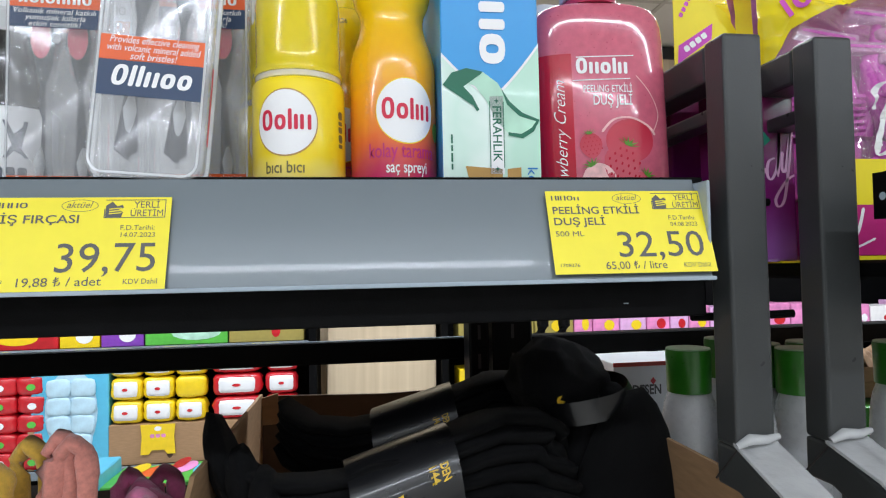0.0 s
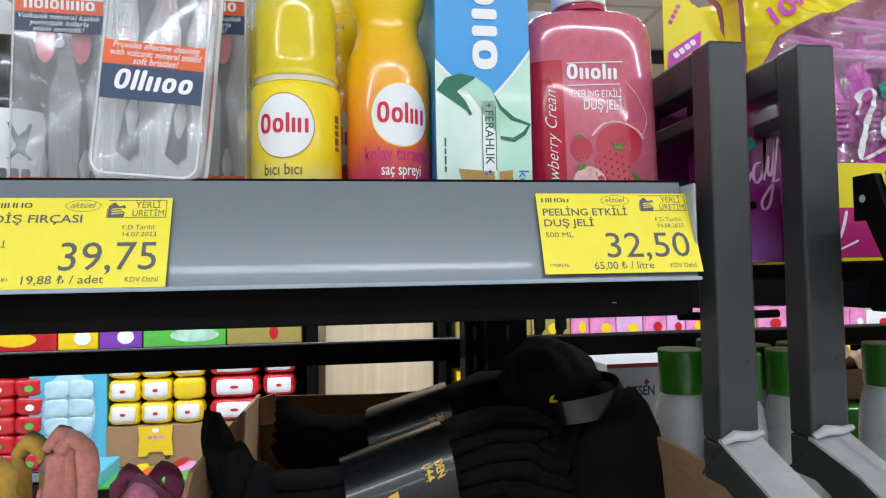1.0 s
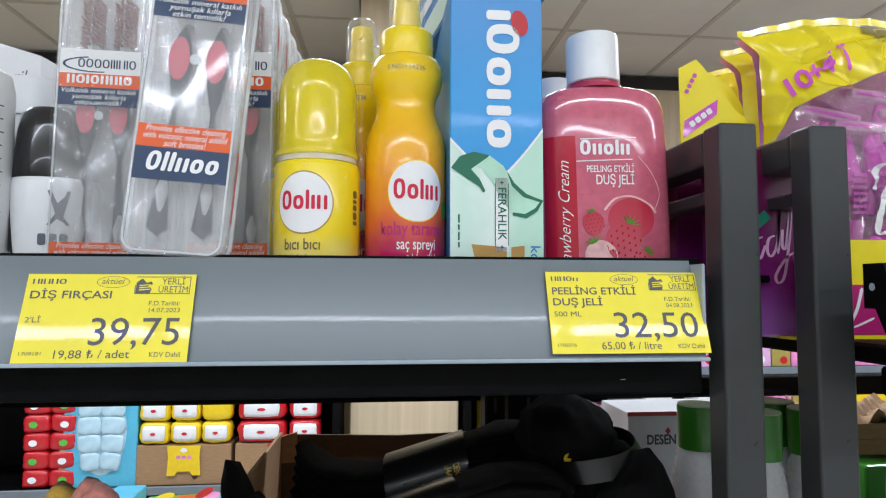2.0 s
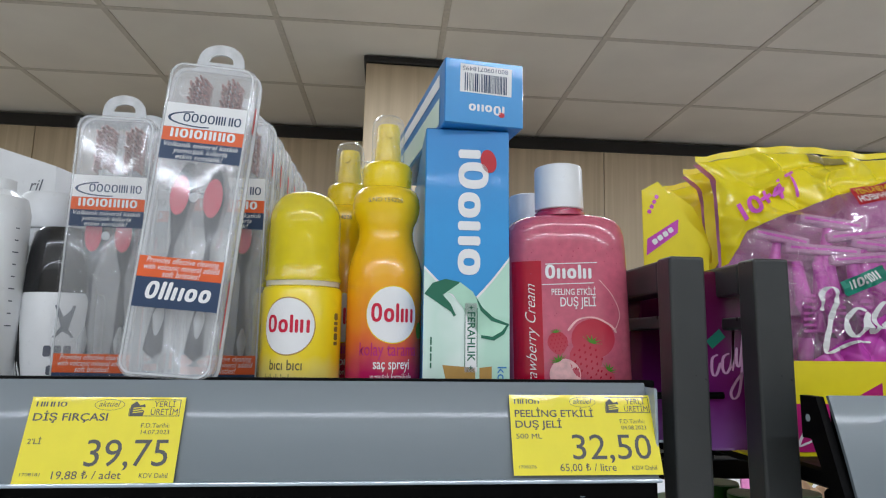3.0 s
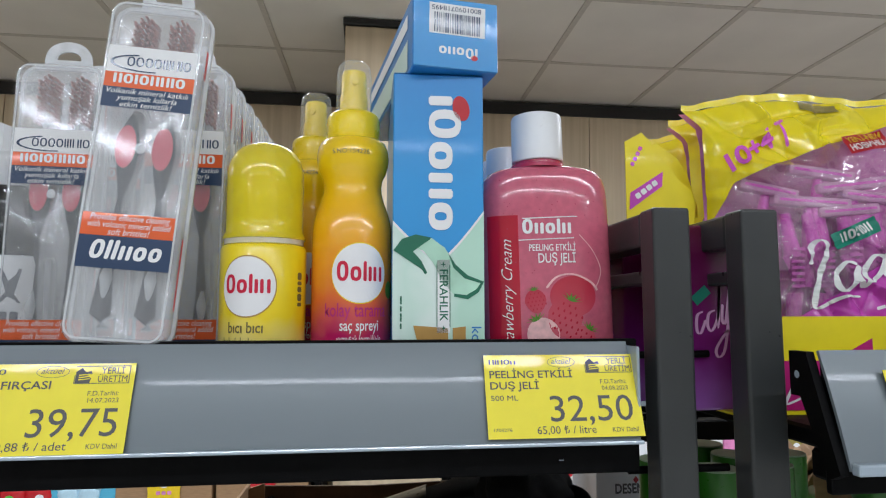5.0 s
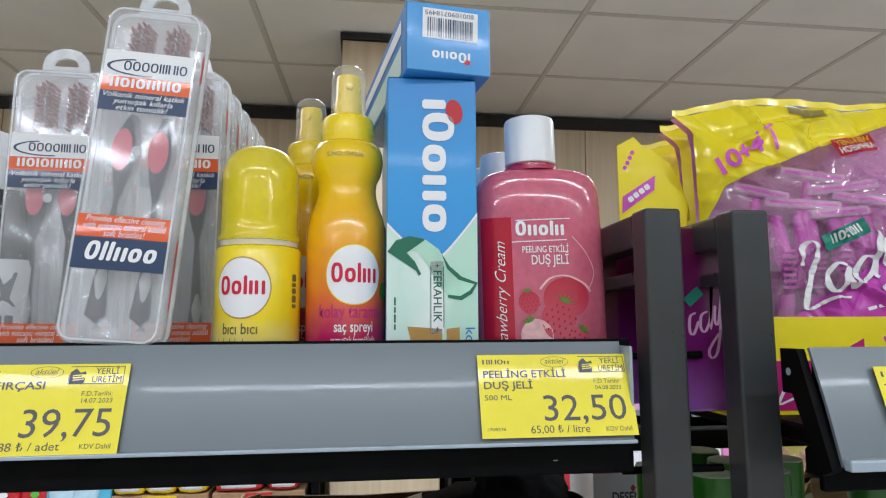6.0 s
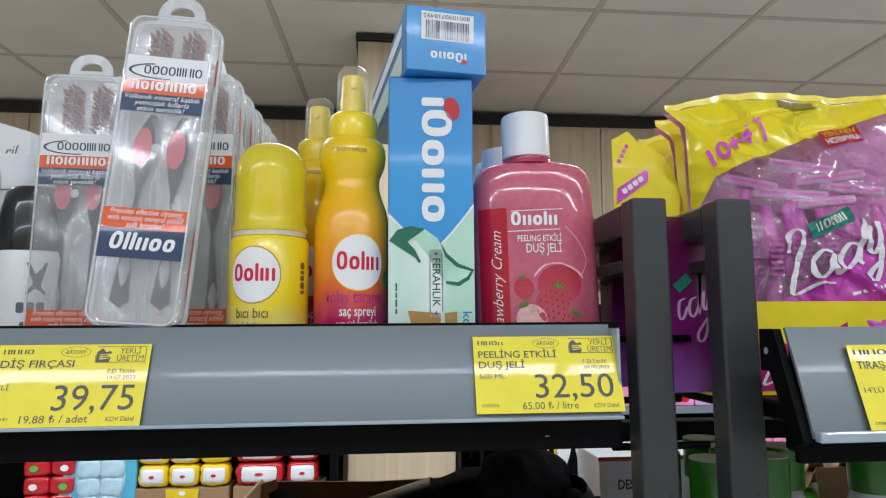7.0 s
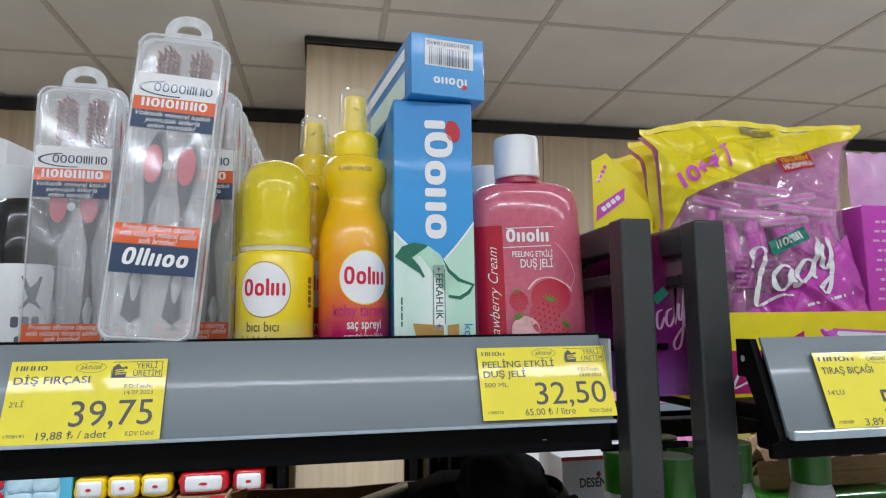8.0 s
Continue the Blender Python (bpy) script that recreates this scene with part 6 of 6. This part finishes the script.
def packet(x, z, w, h, mat, label, plate=None, y=WY + 0.05, d=0.07, turn=0.0):
    ob = thing("sweet_packet", pose(x + AX, y, z, 0, turn, 0), label, "packet", "wrapped packets on the wall shelf")
    bm = pillow(w, d, h, 0.1, x * 9 + z * 5, 8, 5)
    bmesh.ops.translate(bm, verts=bm.verts, vec=(0, 0, h / 2))
    part("wrapper", bm, mat, ob, "", 70)
    if plate:
        bm = pillow(w * 0.78, d, h * 0.72, 0.03, x, 6, 8)
        bmesh.ops.translate(bm, verts=bm.verts, vec=(0, -0.006, h / 2))
        part("label", bm, plate, ob, "", 70)
        part("print", place(flat(disc(0, 0, w * 0.09, h * 0.07, 10)), on_front(-d / 2 - 0.008, 0), (0, h * 0.5)), "pack_red", ob)
    return ob


# red wrapped rolls in a carton
tray_y = WY + 0.02
for j in range(5):
    for i in range(2):
        rp = packet(-1.055 + 0.085 * i - 0.02, L2 + 0.002 + 0.0615 * j, 0.088, 0.063, "pack_red", "shiny red wrapped packet", None, turn=random.uniform(-4, 4))
        part("print", place(flat(disc(0, 0, 0.014, 0.011, 14)), on_front(-0.0365, 0), (0.012 * (i - 0.5), 0.029)), "pack_green" if (i + j) % 2 else "white_print", rp)
carton_at(-1.00, -0.978, L2, L2 + 0.16, "cardboard", "brown cardboard tray edge")
# light blue carton with a round window of ice blue sweets
bl = thing("window_carton", pose(-0.864 + AX, WY + 0.01, L2), "light blue carton with a window of wrapped sweets", "carton")
part("body", box(-0.126, 0.117, 0.012, 0.12, 0, 0.37, 0.003, 1), "pack_blue", bl)
o = [(0.082 * math.cos(a), 0.040 + 0.150 * (1 + math.sin(a)) if math.sin(a) < 0 else 0.19 + 0.14 * math.sin(a)) for a in (2 * math.pi * i / 28 for i in range(28))]
part("window", place(flat(o), on_front(0.012, 0.0006)), "pack_ice", bl)
for j in range(4):
    for i in range(2):
        w = (0.066, 0.076, 0.078, 0.078)[j]
        p = pillow(w, 0.02, 0.061, 0.12, j * 3 + i, 8, 4)
        part("sweet", p, "pack_ice", bl, "", 70).matrix_basis = pose((i - 0.5) * w * 0.98, 0.010, 0.088 + 0.060 * j, 0, (i - 0.5) * (14 - 4 * j), 0)
# yellow and white packets over a brown tray
carton_at(-0.748, -0.432, L2, L2 + 0.137, "cardboard", "brown cardboard tray of yellow packets", 0.04, mark_mat="cardboard_dark")
for j in range(3):
    for i in range(3):
        packet(-0.692 + 0.104 * i, L2 + 0.139 + 0.078 * j, 0.102, 0.076, "pack_yellow", "yellow packet with a white label", None if (i, j) == (2, 1) else "white_print")
yf = thing("tray_label", pose(-0.589 + AX, WY + 0.014, L2 + 0.034), "yellow printed label flap on a cardboard tray", "label")
part("flap", loft([[(-0.056, y, 0), (-0.03, y, 0.0), (-0.02, y, 0.014), (0.02, y, 0.014), (0.03, y, 0), (0.056, y, 0), (0.052, y, 0.06), (0.056, y, 0.10), (-0.056, y, 0.10), (-0.052, y, 0.06)] for y in (0, 0.003)]), "pack_yellow", yf)
part("print", place(bars([1, 1, 1], 0.012, 0.3, 0, 0, 0.05), on_front(0, 0.0005), (0, 0.062)), "pack_pink", yf)
part("print", place(flat(disc(0, 0, 0.012, 0.008, 12)), on_front(0, 0.0005), (0, 0.086)), "white_print", yf)
# red and white rolls over a brown tray
carton_at(-0.418, -0.105, L2, L2 + 0.137, "cardboard", "brown cardboard tray of red and white packets")
rf = thing("tray_label", pose(-0.262 + AX, WY + 0.014, L2 + 0.034), "red printed label flap on a cardboard tray", "label")
part("flap", box(-0.045, 0.045, 0, 0.003, 0, 0.10), "pack_red", rf)
part("print", place(flat(disc(0, 0, 0.034, 0.018, 16)), on_front(0, 0.0005), (0, 0.05)), "pack_yellow", rf)
for j in range(3):
    packet(-0.330, L2 + 0.139 + 0.078 * j, 0.165, 0.076, "pack_red", "red and white wrapped roll", "white_print")
    packet(-0.180, L2 + 0.139 + 0.078 * j, 0.110, 0.076, "pack_red", "red and white wrapped roll", "white_print")
# black curved stand and packs right of the column
st = thing("display_stand", pose(0.62, 1.75, 0), "black curved display stand in the aisle", "stand")
for dx in (0.0, 0.075):
    part("leg", tube([(dx, 0, 0.0), (dx, 0, 0.95), (dx + 0.004, 0, 1.05), (dx + 0.03, 0, 1.13), (dx + 0.04, 0, 1.16), (dx + 0.04, 0, 1.45)], 0.02, 10), "black_metal", st, "", 60)
part("foot", box(-0.05, 0.16, -0.15, 0.15, 0.0, 0.02, 0.003, 1), "black_metal", st)
random.seed(11)
x = 0.46
while x < 2.5:
    w = random.uniform(0.07, 0.16)
    mt = random.choice(("pack_pink", "pack_pink", "lilac", "pack_white", "pack_red", "pack_olive")) if x > 0.9 else random.choice(("pack_olive", "pack_yellow", "pack_olive"))
    carton_at(x, x + w - 0.004, 1.0965, 1.0965 + random.uniform(0.07, 0.13), mt, "small %s carton on a wall shelf" % ("pink and white" if x > 0.9 else "olive yellow"), 0.2, y=WY + 0.07, mark_mat=random.choice(("pack_red", "white_print", "pack_yellow")))
    w2 = w
    carton_at(x, x + w2 - 0.004, 0.7885, 0.7885 + random.uniform(0.16, 0.24), random.choice(("pack_white", "pack_olive", "pack_red", "pack_pink", "pack_yellow", "white")), "printed carton on a lower wall shelf", 0.2, y=WY + 0.07, mark_mat=random.choice(("pack_red", "white_print")))
    x += w
